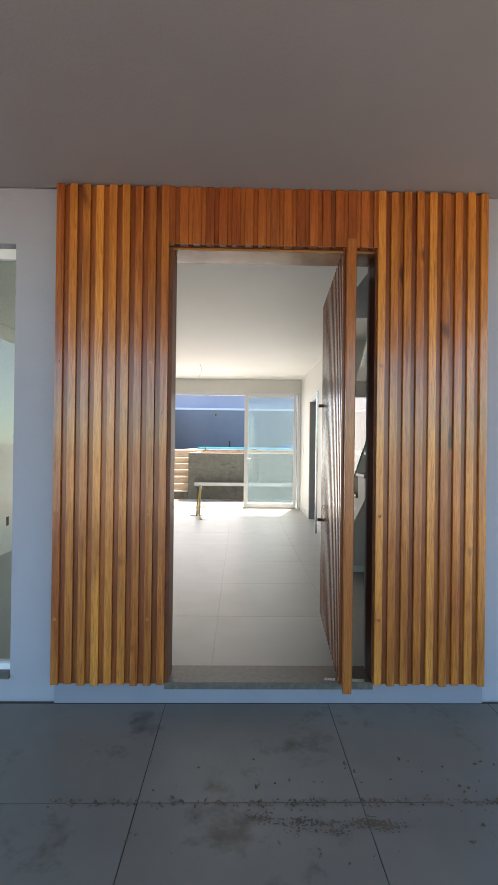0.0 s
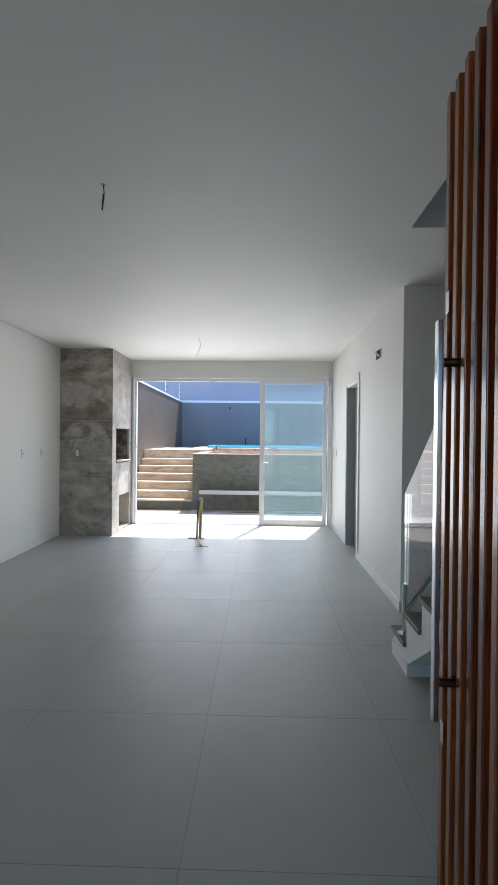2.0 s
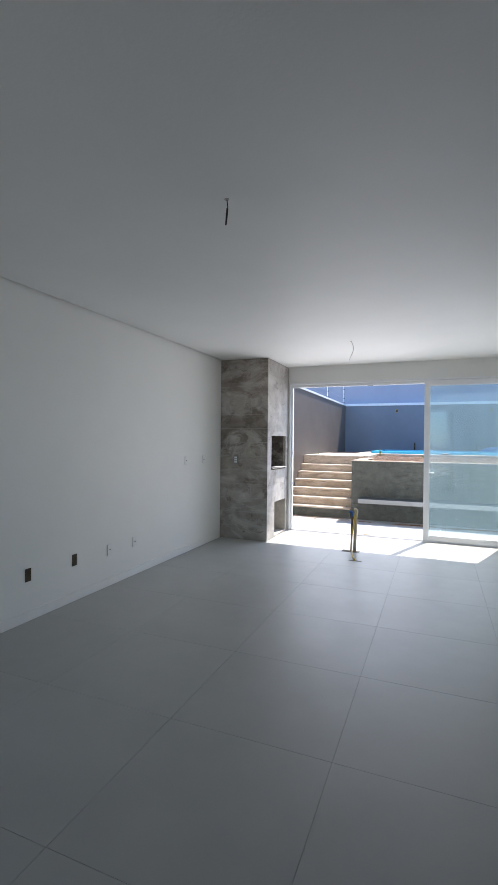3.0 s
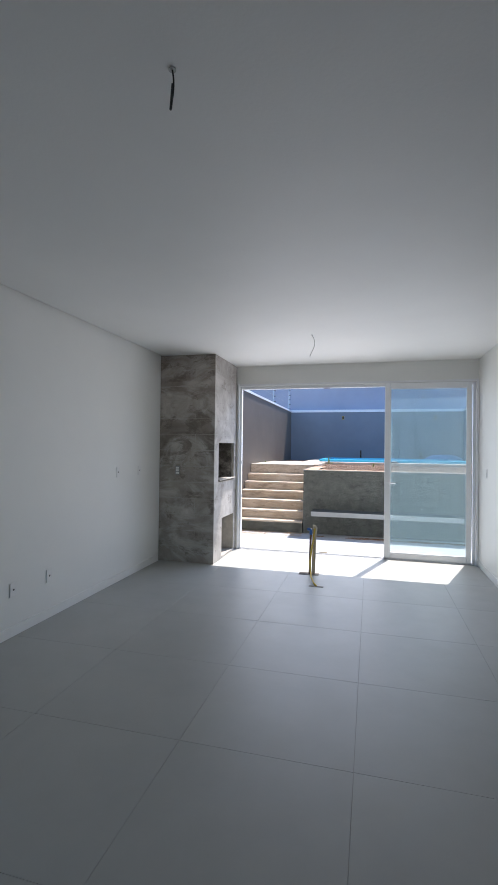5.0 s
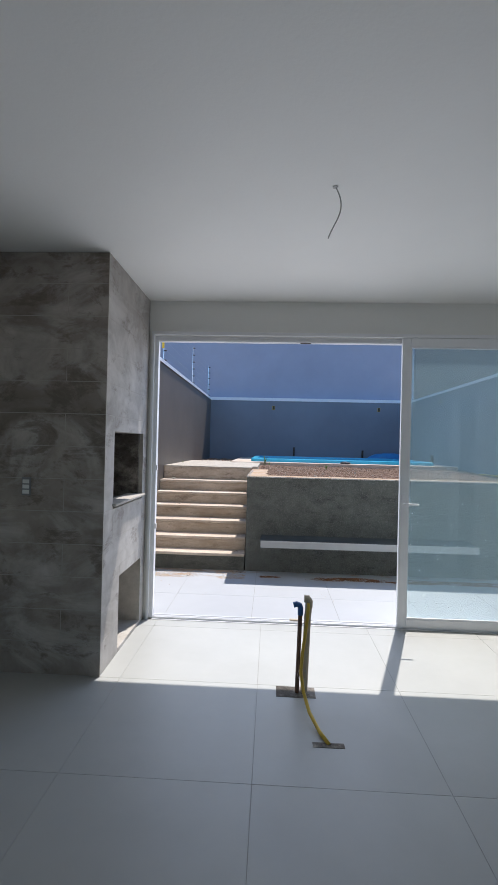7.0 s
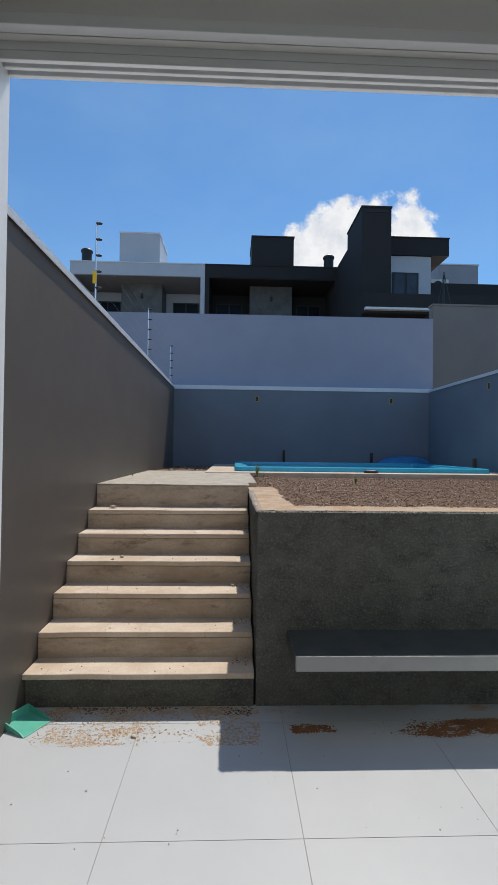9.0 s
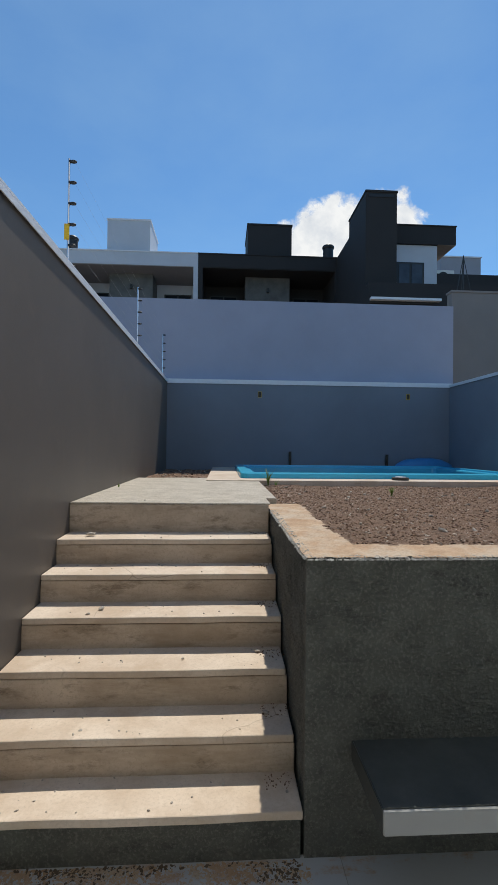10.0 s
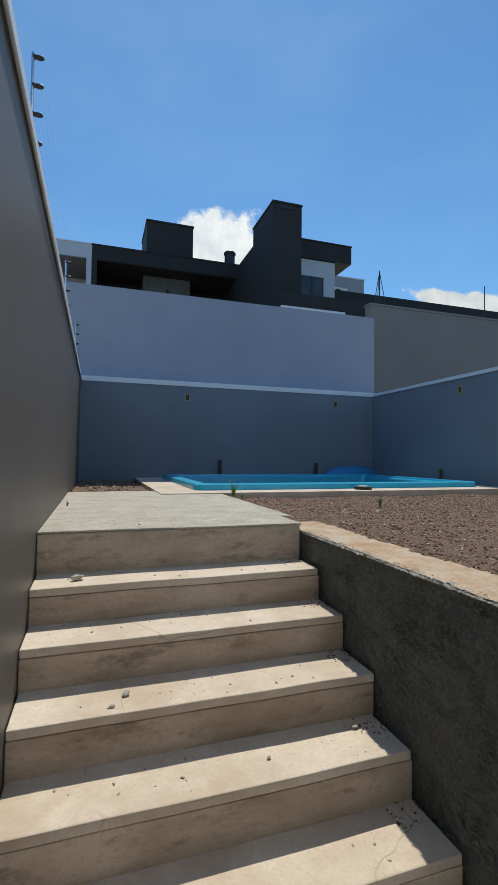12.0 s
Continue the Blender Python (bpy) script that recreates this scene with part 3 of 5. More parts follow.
cladding()
frame_ = thing("door_frame", "dark varnished timber frame of the pivot door", "door frame", (0, 3.8, 0), kind="structure")
boxes("jamb", [(DX0, DX0 + 0.022, -0.07, 0.09, 0.096, DZ - 0.016)], M_WOODB, frame_, bevel=0.003)
boxes("jamb", [(DX1 - 0.016, DX1, -0.07, 0.04, 0.096, DZ - 0.016)], M_WOODB, frame_, bevel=0.003)
boxes("head", [(DX0, DX1, -0.048, 0.14, DZ - 0.015, DZ - 0.001)], M_HEAD, frame_, bevel=0.003)


def pivot_door():
    d = thing("door_1", "open dark wooden slatted pivot door with long steel pull", "door", (0.40, 3.66, 0), kind="structure")
    d.rotation_euler = (0, 0, radians(-4.4))
    core = boxes("leaf", [(0.0, 0.034, 0.0, 1.07, 0.115, 2.444)], M_WOODB, d, bevel=0.003)
    boxes("edge_post", [(-0.022, 0.024, -0.046, -0.001, 0.098, 2.47)], M_EDGE, d, bevel=0.004)
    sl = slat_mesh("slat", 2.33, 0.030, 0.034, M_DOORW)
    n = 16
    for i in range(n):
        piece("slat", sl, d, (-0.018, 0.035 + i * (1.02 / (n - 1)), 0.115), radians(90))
    h = boxes("pull_handle", [(-0.088, -0.074, 0.945, 0.972, 0.74, 1.79)], M_STEEL, d, "polished steel bar", bevel=0.002)
    for z in (0.84, 1.68):
        bm = bmesh.new()
        tube(bm, [(-0.0705, 0.96, z), (-0.030, 0.96, z)], 0.012, 12)
        part("standoff", bm, M_BRONZE, h)
    for z in (0.66, 1.86):
        boxes("lock_plate", [(-0.0375, -0.0345, 1.025, 1.05, z - 0.03, z + 0.03)], M_STEEL, d, bevel=0.001)
    boxes("floor_plate", [(-0.10, 0.12, 0.09, 0.12, 0.096, 0.099)], M_STEEL, d, bevel=0.0)
    return d


pivot_door()


def front_window():
    w = thing("window_1", "tall white aluminium window beside the entrance", "window", (0, 0, 0), kind="structure")
    x0, x1, z0, z1, y0, y1 = -2.898, -1.412, 0.102, 2.468, 3.83, 3.89
    boxes("window_frame", [(x0, x1, y0, y1, z1 - 0.06, z1), (x0, x1, y0, y1, z0, z0 + 0.05), (x0, x0 + 0.05, y0, y1, z0 + 0.05, z1 - 0.06), (x1 - 0.02, x1, y0, y1, z0 + 0.05, z1 - 0.06),
        (-2.18, -2.12, y0, y1, z0 + 0.05, z1 - 0.06)], M_ALU, w, bevel=0.002)
    for a, b in ((x0 + 0.05, -2.18), (-2.12, x1 - 0.02)):
        boxes("pane", [(a, b, 3.857, 3.861, z0 + 0.05, z1 - 0.06)], M_CLEAR, w)
    boxes("window_sill", [(x0 - 0.0, x1, 3.755, y0 - 0.002, z0 - 0.0, z0 + 0.018)], M_SILL, w)


front_window()


# ---- sliding door to the patio ----
def sliding_door():
    d = thing("door_2", "white aluminium sliding patio door, slid half open", "sliding door", (0, BACK, 0), kind="structure")
    fy0, fy1 = 0.018, 0.078
    boxes("frame", [(OX0, OX0 + 0.030, fy0, fy1, 0.0, OZ)], M_ALU, d, bevel=0.002)
    boxes("frame", [(OX1 - 0.035, OX1, fy0, fy1, 0.0, OZ)], M_ALU, d, bevel=0.002)
    boxes("frame", [(OX0 + 0.031, OX1 - 0.036, fy0, fy1, OZ - 0.022, OZ)] + [(OX0 + 0.031, OX1 - 0.036, a, b, OZ - 0.045, OZ - 0.023) for a, b in ((fy0, fy0 + 0.012), (0.042, 0.052), (fy1 - 0.012, fy1))], M_ALU, d, bevel=0.0015)
    boxes("casing", [(OX0 - 0.022, OX0 - 0.001, -0.026, -0.001, 0, OZ + 0.03)], M_ALU, d, bevel=0.002)
    boxes("casing", [(OX1 + 0.001, OX1 + 0.03, -0.026, -0.001, 0, OZ + 0.03)], M_ALU, d, bevel=0.002)
    boxes("casing", [(OX0, OX1, -0.026, -0.001, OZ + 0.001, OZ + 0.03)], M_ALU, d, bevel=0.002)
    boxes("track", [(OX0 + 0.031, OX1 - 0.036, -0.022, fy1, -0.02, 0.004)] + [(OX0 + 0.031, OX1 - 0.036, a, b, 0.005, 0.02) for a, b in ((-0.004, 0.003), (0.024, 0.031), (0.060, 0.067))], M_ALU, d, bevel=0.001)

    def leaf(x0, x1, y):
        top, left, right = 2.503, 0.072, 0.054
        lf = boxes("leaf", [(x0, x0 + left, y, y + 0.036, 0.022, top)], M_ALU, d, bevel=0.003)
        boxes("stile", [(x1 - right, x1, y, y + 0.036, 0.022, top)], M_ALU, lf, bevel=0.003)
        boxes("rail", [(x0 + left + 0.001, x1 - right - 0.001, y, y + 0.036, 2.428, top)], M_ALU, lf, bevel=0.003)
        boxes("rail", [(x0 + left + 0.001, x1 - right - 0.001, y, y + 0.036, 0.022, 0.09)], M_ALU, lf, bevel=0.003)
        for r in ((x0 + left, x0 + left + 0.012, y + 0.004, y + 0.014, 0.091, 2.427), (x1 - right - 0.012, x1 - right, y + 0.004, y + 0.014, 0.091, 2.427),
                  (x0 + left + 0.013, x1 - right - 0.013, y + 0.004, y + 0.014, 0.091, 0.103), (x0 + left + 0.013, x1 - right - 0.013, y + 0.004, y + 0.014, 2.415, 2.427)):
            boxes("glazing_bead", [r], M_ALU, lf, bevel=0.002)
        boxes("pane", [(x0 + left - 0.003, x1 - right + 0.003, y + 0.0155, y + 0.0215, 0.087, 2.431)], M_GLASS, lf).visible_shadow = False
        bm = bmesh.new()
        box(bm, x0 + 0.022, x0 + 0.052, y - 0.006, y - 0.001, 0.99, 1.17)
        tube(bm, [(x0 + 0.037, y - 0.006, 1.08), (x0 + 0.037, y - 0.045, 1.08), (x0 + 0.05, y - 0.052, 1.08), (x0 + 0.15, y - 0.052, 1.078)], 0.009, 10)
        part("handle", bm, M_ALU, lf)
        # dried plaster splashed on the lower half of the pane
        bm, r = bmesh.new(), random.Random(12)
        for k in range(95):
            u = r.random() ** 1.6
            px, pz, size = x0 + left + 0.03 + u * 0.95, 0.18 + 0.95 * r.random() ** 1.3, r.uniform(0.0018, 0.0055) * (1.0 - 0.4 * u)
            n = r.randint(5, 7)
            ring = [bm.verts.new((px + size * r.uniform(0.5, 1.2) * math.cos(a), y + 0.0145, pz + 1.2 * size * r.uniform(0.5, 1.3) * math.sin(a))) for a in (2 * math.pi * i / n for i in range(n))]
            mid = bm.verts.new((px, y + 0.0132, pz))
            for i in range(n):
                bm.faces.new((ring[i], ring[(i + 1) % n], mid))
        part("plaster_specks", bm, M_TRIM, lf, "dried white plaster specks")
    leaf(-0.076, 1.062, -0.020)
    for z in (0.79, 1.31):
        boxes("keeper", [(OX0 + 0.031, OX0 + 0.042, 0.02, 0.04, z, z + 0.045)], M_ALU, d)
    g = boxes("guide_block", [(-0.99, -0.88, 0.02, 0.045, 0.021, 0.034)], M_PIPEC, d, bevel=0.002)
    boxes("guide_block", [(-0.95, -0.86, 0.024, 0.040, OZ - 0.054, OZ - 0.046)], M_SILL, d, bevel=0.002)


sliding_door()


# ---- inner door ----
def inner_door():
    d = thing("door_3", "closed grey laminate door in a white frame", "door", (RIGHT, 0, 0), kind="structure")
    boxes("jamb", [(-0.008, 0.15, IDY0, IDY0 + 0.03, 0, IDZ)], M_TRIM, d, bevel=0.002)
    boxes("jamb", [(-0.008, 0.15, IDY1 - 0.03, IDY1, 0, IDZ)], M_DOORG, d, bevel=0.002)
    boxes("jamb", [(-0.008, 0.15, IDY0 + 0.031, IDY1 - 0.031, IDZ - 0.03, IDZ)], M_TRIM, d, bevel=0.002)
    boxes("casing", [(-0.016, -0.001, IDY0 - 0.07, IDY0 - 0.001, 0, IDZ + 0.08)], M_TRIM, d, bevel=0.003)
    boxes("casing", [(-0.016, -0.001, IDY1 + 0.001, IDY1 + 0.07, 0, IDZ + 0.08)], M_TRIM, d, bevel=0.003)
    boxes("casing", [(-0.016, -0.001, IDY0, IDY1, IDZ + 0.001, IDZ + 0.08)], M_TRIM, d, bevel=0.003)
    leaf = boxes("leaf", [(0.10, 0.14, IDY0 + 0.031, IDY1 - 0.031, 0.008, IDZ - 0.032)], M_DOORG, d, bevel=0.002)
    bm = bmesh.new()
    tube(bm, [(0.10, IDY0 + 0.09, 1.05), (0.06, IDY0 + 0.09, 1.05), (0.055, IDY0 + 0.11, 1.05), (0.055, IDY0 + 0.2, 1.05)], 0.008)
    part("handle", bm, M_STEEL, leaf)


inner_door()


# ---- inner stairs ----
def inner_stairs():
    s = thing("staircase", "white staircase with dark stone treads and glass guard", "staircase", (0, 0, 0), kind="structure")
    x0, x1, y0, rise, go, n = 0.87, 2.395, 6.62, 0.192, 0.270, 9
    prof = [(y0, 0.0)]
    for i in range(n):
        prof += [(y0 - i * go, (i + 1) * rise - 0.03), (y0 - (i + 1) * go, (i + 1) * rise - 0.03)]
    yl = y0 - n * go
    prof += [(3.945, n * rise - 0.03), (3.945, n * rise - 0.2), (yl, n * rise - 0.2), (6.31, 0.075), (6.31, 0.0)]
    bm = bmesh.new()
    prism(bm, prof, "x", x0, x1)
    part("flight", bm, M_WALL, s)
    for i in range(n):
        far = y0 - i * go + 0.012
        near = y0 - (i + 1) * go if i < n - 1 else 3.945
        boxes("tread", [(x0 - 0.02, x1, near, far, (i + 1) * rise - 0.029, (i + 1) * rise)], M_TREAD, s, bevel=0.003)
    boxes("base_trim", [(x0 - 0.01, x0 - 0.001, 6.31, y0, 0, 0.085)], M_TRIM, s)
    boxes("base_trim", [(x0 - 0.01, x1, 6.299, 6.309, 0, 0.07)], M_TRIM, s)
    boxes("base_trim", [(x0 - 0.01, x1, y0 + 0.001, y0 + 0.01, 0, 0.1)], M_TRIM, s)
    post = part("guard_post", (lambda b: (tube(b, [(0.90, 6.475, rise), (0.90, 6.475, 0.53)], 0.021, 14), tube(b, [(0.90, 6.475, rise), (0.90, 6.475, rise + 0.012)], 0.048, 18), b)[2])(bmesh.new()), M_STEEL, s, "polished steel post", smooth=False)
    slope = rise / go
    gl = thing("glass_guard", "clear tempered glass stair guard with sloping top", "glass guard", (0, 0, 0), kind="structure")
    bm = bmesh.new()
    ya, yb = 6.50, 4.2
    prism(bm, [(ya, 0.33), (ya, 1.12), (yb, 1.12 + (ya - yb) * 0.86), (yb, 0.33 + (ya - yb) * 0.80)], "x", 0.894, 0.902)
    part("pane", bm, M_CLEAR, gl)
    bm = bmesh.new()
    tube(bm, [(0.898, ya - 0.02, 0.325), (0.898, yb, 0.325 + (ya - yb) * 0.80)], 0.005, 6)
    part("edge", bm, M_GLEDGE, gl, "green cut edge")


inner_stairs()


# ---- barbecue chimney breast ----
def barbecue():
    g = thing("barbecue_chimney", "cement tiled corner barbecue with smeared mortar, unfinished", "barbecue", (0, 0, 0))
    x0, x1, y0, y1 = LEFT + 0.003, -2.2846, 10.2746, BACK - 0.003
    hy0, hy1, hz0, hz1 = 10.46, 11.185, 1.08, 1.625
    ly0, ly1, lz0, lz1 = 10.63, 11.185, 0.03, 0.565
    # core as panels so that the fire box and the wood store are hollow
    for r in ((x0, x1, y0, hy0, 0, H - 0.002), (x0, x1, hy1, y1, 0, H - 0.002), (x0, x1, hy0, hy1, hz1, H - 0.002), (x0, x1, hy0, hy1, lz1, hz0),
              (x0, x1, hy0, ly0, 0, lz1), (x0, x1, ly0, ly1, 0, lz0), (x0, x0 + 0.1, ly0, ly1, lz0, lz1), (x0, x0 + 0.1, hy0, hy1, hz0, hz1)):
        boxes("masonry", [r], M_JOINT, g)
    boxes("fire_box_lining", [(x0 + 0.101, x1 - 0.03, hy0 + 0.001, hy0 + 0.03, hz0 + 0.001, hz1 - 0.001), (x0 + 0.101, x1 - 0.03, hy1 - 0.03, hy1 - 0.001, hz0 + 0.001, hz1 - 0.001),
        (x0 + 0.101, x0 + 0.13, hy0 + 0.031, hy1 - 0.031, hz0 + 0.001, hz1 - 0.001), (x0 + 0.131, x1 - 0.03, hy0 + 0.031, hy1 - 0.031, hz0 + 0.001, hz0 + 0.02)], M_RAWBRICK, g, "raw brick and mortar")
    boxes("ledge", [(x1 - 0.12, x1 + 0.03, hy0 - 0.02, hy1 + 0.005, hz0 + 0.02, hz0 + 0.038)], M_JOINT, g, "pale mortar ledge", bevel=0.004)
    boxes("corner_bead", [(-2.2834, -2.2812, 10.2715, 10.2790, 0.004, H - 0.004)], M_JOINT, g, "pale mortar corner edge")
    # tiles: courses of 0.2165 m, broken joints in every second course
    ch, gap, t = 0.2165, 0.0045, 0.010
    zs = [0.0]
    while zs[-1] + ch < H - 0.05:
        zs.append(zs[-1] + ch)
    zs.append(H - 0.003)
    shapes = {}

    def tile(sx, sy, sz):
        key = (round(sx, 3), round(sy, 3), round(sz, 3))
        face = M_SKIM if sx <= t else M_BBQ
        if key not in shapes:
            bm = bmesh.new()
            box(bm, 0, sx, 0, sy, 0, sz)
            shapes[key] = mesh_of("tile", bm, face, 0.0012)
        return shapes[key]
    w = -2.28 - LEFT - 0.004
    for i, (a, b) in enumerate(zip(zs, zs[1:])):
        cuts = [0, w * 0.655, w] if i % 2 == 1 else [0, w]
        for u, v in zip(cuts, cuts[1:]):
            piece("tile", tile(v - u - gap, t, b - a - gap), g, (LEFT + 0.004 + u + gap / 2, 10.2735, a + gap / 2))
    for i, (a, b) in enumerate(zip(zs, zs[1:])):
        cuts = [10.281, BACK - 0.004]
        for u, v in zip(cuts, cuts[1:]):
            spans = [(u, v, a, b)]
            for (p, q, r, s) in ((hy0, hy1, hz0, hz1), (ly0, ly1, lz0, lz1)):
                rest = []
                for (u2, v2, a2, b2) in spans:
                    if v2 <= p or u2 >= q or b2 <= r or a2 >= s:
                        rest.append((u2, v2, a2, b2))
                        continue
                    if u2 < p:
                        rest.append((u2, p, a2, b2))
                    if v2 > q:
                        rest.append((q, v2, a2, b2))
                    m0, m1 = max(u2, p), min(v2, q)
                    if a2 < r:
                        rest.append((m0, m1, a2, r))
                    if b2 > s:
                        rest.append((m0, m1, s, b2))
                spans = rest
            for (u2, v2, a2, b2) in spans:
                if v2 - u2 > 0.012 and b2 - a2 > 0.012:
                    piece("tile", tile(t, v2 - u2 - 0.0028, b2 - a2 - 0.0028), g, (-2.2935, u2 + 0.0014, a2 + 0.0014))
    return g


barbecue()


# ---- wall fittings ----
def plate(at, normal, label, group="", open_box=False, keys=0):
    """A switch plate or an open back box on a wall whose face looks along normal (x or -y)."""
    p = thing("open_wall_box" if open_box else "socket_plate", label, "wall box" if open_box else "socket", at, group)
    p.rotation_euler = (0, 0, {"x": 0, "-x": math.pi, "-y": -math.pi / 2}[normal])
    if open_box:
        boxes("rim", [(0.001, 0.004, -0.03, -0.026, -0.055, 0.055), (0.001, 0.004, 0.026, 0.03, -0.055, 0.055), (0.001, 0.004, -0.026, 0.026, -0.055, -0.05), (0.001, 0.004, -0.026, 0.026, 0.05, 0.055)], M_YELLOW if keys else M_HOLE, p)
        # flat dark panel paints the shaded hollow of the box
        boxes("recess", [(0.001, 0.003, -0.026, 0.026, -0.05, 0.05)], M_HOLE, p)
    else:
        boxes("cover", [(0.001, 0.009, -0.037, 0.037, -0.058, 0.058)] if keys != 3 else [(0.001, 0.007, -0.030, 0.030, -0.060, 0.060)], M_PLATE if keys != 3 else M_KEYGREY, p, bevel=0.003 if keys != 3 else 0.001)
        if keys > 1:
            for k in range(keys):
                boxes("key", [(0.009, 0.013, -0.022, 0.022, -0.048 + k * 0.034, -0.022 + k * 0.034)], M_PLATE, p, bevel=0.001)
        else:
            bm = bmesh.new()
            tube(bm, [(0.009, 0, 0), (0.011, 0, 0)], 0.008, 12)
            part("outlet", bm, M_BLACK, p)
    return p


for y in (7.60, 8.035):
    plate((LEFT, y, 0.38), "x", "white blank socket plate low on the white wall", "low wall sockets")
for y in (9.19, 9.70):
    plate((LEFT, y, 1.26), "x", "white socket plate at counter height on the wall", "counter wall sockets")
for y in (6.55, 7.09):
    plate((LEFT, y, 0.39), "x", "open brown electrical box low in the wall", "open low wall boxes", True)
plate((RIGHT, 10.86, 1.27), "-x", "white switch plate beside the sliding door", "", False, 2)
plate((-2.805, 10.269, 1.243), "-y", "grey frame with three white switch keys on cement tiles", "", False, 3)

vent = thing("vent_hole", "open rectangular hole with raw edges high in the wall", "wall opening", (RIGHT, 8.255, 2.37))
# no hole is cut: a flat dark panel paints its shaded depth
boxes("recess", [(-0.002, -0.0005, -0.10, 0.10, -0.045, 0.045)], M_HOLE, vent)
boxes("rim", [(-0.006, -0.001, -0.108, -0.1, -0.05, 0.05), (-0.006, -0.001, 0.1, 0.108, -0.05, 0.05), (-0.006, -0.001, -0.1, 0.1, 0.045, 0.052), (-0.006, -0.001, -0.1, 0.1, -0.052, -0.045)], M_PLATE, vent)
bm = bmesh.new()
tube(bm, [(-0.004, -0.08, -0.03), (-0.012, 0.0, 0.0), (-0.006, 0.08, 0.035)], 0.012, 8)
part("duct", bm, M_PALEW, vent)


def ceiling_wire(at, drop, mat, curl, label):
    w = thing("ceiling_wire", label, "wire", at)
    bm = bmesh.new()
    n = 14
    tube(bm, [(curl * math.sin(i / n * 4.2), curl * 0.6 * (1 - math.cos(i / n * 3.0)), -drop * i / n) for i in range(n + 1)], 0.003, 6)
    part("strand", bm, mat, w)
    bm = bmesh.new()
    tube(bm, [(0.0, 0, -0.001), (0.0, 0, -0.004)], 0.013, 14)
    part("outlet", bm, M_PALEW, w)
    if mat is M_WIRE:
        bm = bmesh.new()
        tube(bm, [(0.002, 0, -0.05), (-0.004, 0.0, -drop - 0.01)], 0.0042, 6)
        part("taped_end", bm, mat, w)


ceiling_wire((-0.915, 5.826, H), 0.125, M_WIRE, 0.005, "short dark taped wires hanging from the ceiling")
ceiling_wire((-0.905, 9.51, H), 0.235, M_PALEW, 0.03, "thin curled wire hanging from the ceiling")

# ---- water and gas stubs in the floor ----
stub = thing("pipe_stubs", "capped brown and beige pipes rising from the floor", "pipes", (-0.99, 10.20, 0))
boxes("floor_cutout", [(-0.13, 0.115, -0.06, 0.065, 0.0005, 0.002)], M_RAWBRICK, stub, "broken floor cutout")
bm = bmesh.new()
tube(bm, [(0.0, 0, 0), (0.012, 0.0, 0.52)], 0.0135, 12)
part("pipe", bm, M_PIPEB, stub, "brown water pipe")
bm = bmesh.new()
tube(bm, [(0.012, 0, 0.49), (0.012, 0, 0.535), (0.006, 0, 0.55), (-0.012, 0, 0.556), (-0.032, 0, 0.55)], 0.018, 12)
part("elbow", bm, M_BLUE, stub, "blue elbow fitting")
bm = bmesh.new()
tube(bm, [(0.045, 0.012, 0), (0.058, 0.012, 0.47), (0.064, 0.012, 0.54)], 0.022, 12)
part("pipe", bm, M_PIPEC, stub, "beige drain pipe")
bm = bmesh.new()
tube(bm, [(0.064, 0.012, 0.53), (0.066, 0.012, 0.575), (0.058, 0.012, 0.588), (0.035, 0.012, 0.588)], 0.024, 12)
part("elbow", bm, M_PIPEC, stub)
bm = bmesh.new()
tube(bm, [(0.03 + 0.028 * math.cos(a), -0.012, 0.12 + 0.035 * math.sin(a)) for a in np.linspace(0.2, 5.6, 12)], 0.002, 5)
part("wire_tie", bm, M_PALEW, stub)
hose = thing("yellow_hose", "yellow gas hose curving down into a floor slot", "hose", (-0.965, 10.18, 0))
bm = bmesh.new()
tube(bm, [(0.036, 0.012, 0.565), (0.030, -0.022, 0.50), (0.018, -0.03, 0.40), (0.0, -0.05, 0.28), (-0.008, -0.07, 0.17), (0.005, -0.13, 0.085), (0.03, -0.26, 0.04), (0.075, -0.40, 0.016), (0.115, -0.48, 0.003)], 0.0105, 10)
part("tube", bm, M_HOSE, hose, smooth=True)
boxes("floor_slot", [(0.03, 0.195, -0.505, -0.465, 0.0005, 0.002)], M_RAWBRICK, hose, "small broken floor slot")

# ---- yard: terrace, steps, retaining wall ----
TZ = (0.201, 0.36, 0.53, 0.692, 0.85, 1.005, 1.20)
TY = (12.982, 13.20, 13.44, 13.686, 13.932, 14.18, 14.42)


def rough_slab(name, rows, mat, label, category, cuts, amount, kind="structure", parent=None):
    """Blocks cut into strips along x with slightly uneven edges."""
    bm = bmesh.new()
    for r in rows:
        box(bm, *r)
    bmesh.ops.subdivide_edges(bm, edges=[e for e in bm.edges if abs(e.verts[0].co.x - e.verts[1].co.x) > 0.5], cuts=cuts, use_grid_fill=True)
    for v in bm.verts:
        d = noise.noise_vector(v.co * 3.1) * amount
        v.co.y += d.y
        v.co.z += d.z * 0.7
    ob = part(name, bm, mat, parent, label, bevel=0.006)
    if not parent:
        tagged(ob, category=category, kind=kind)
    return ob


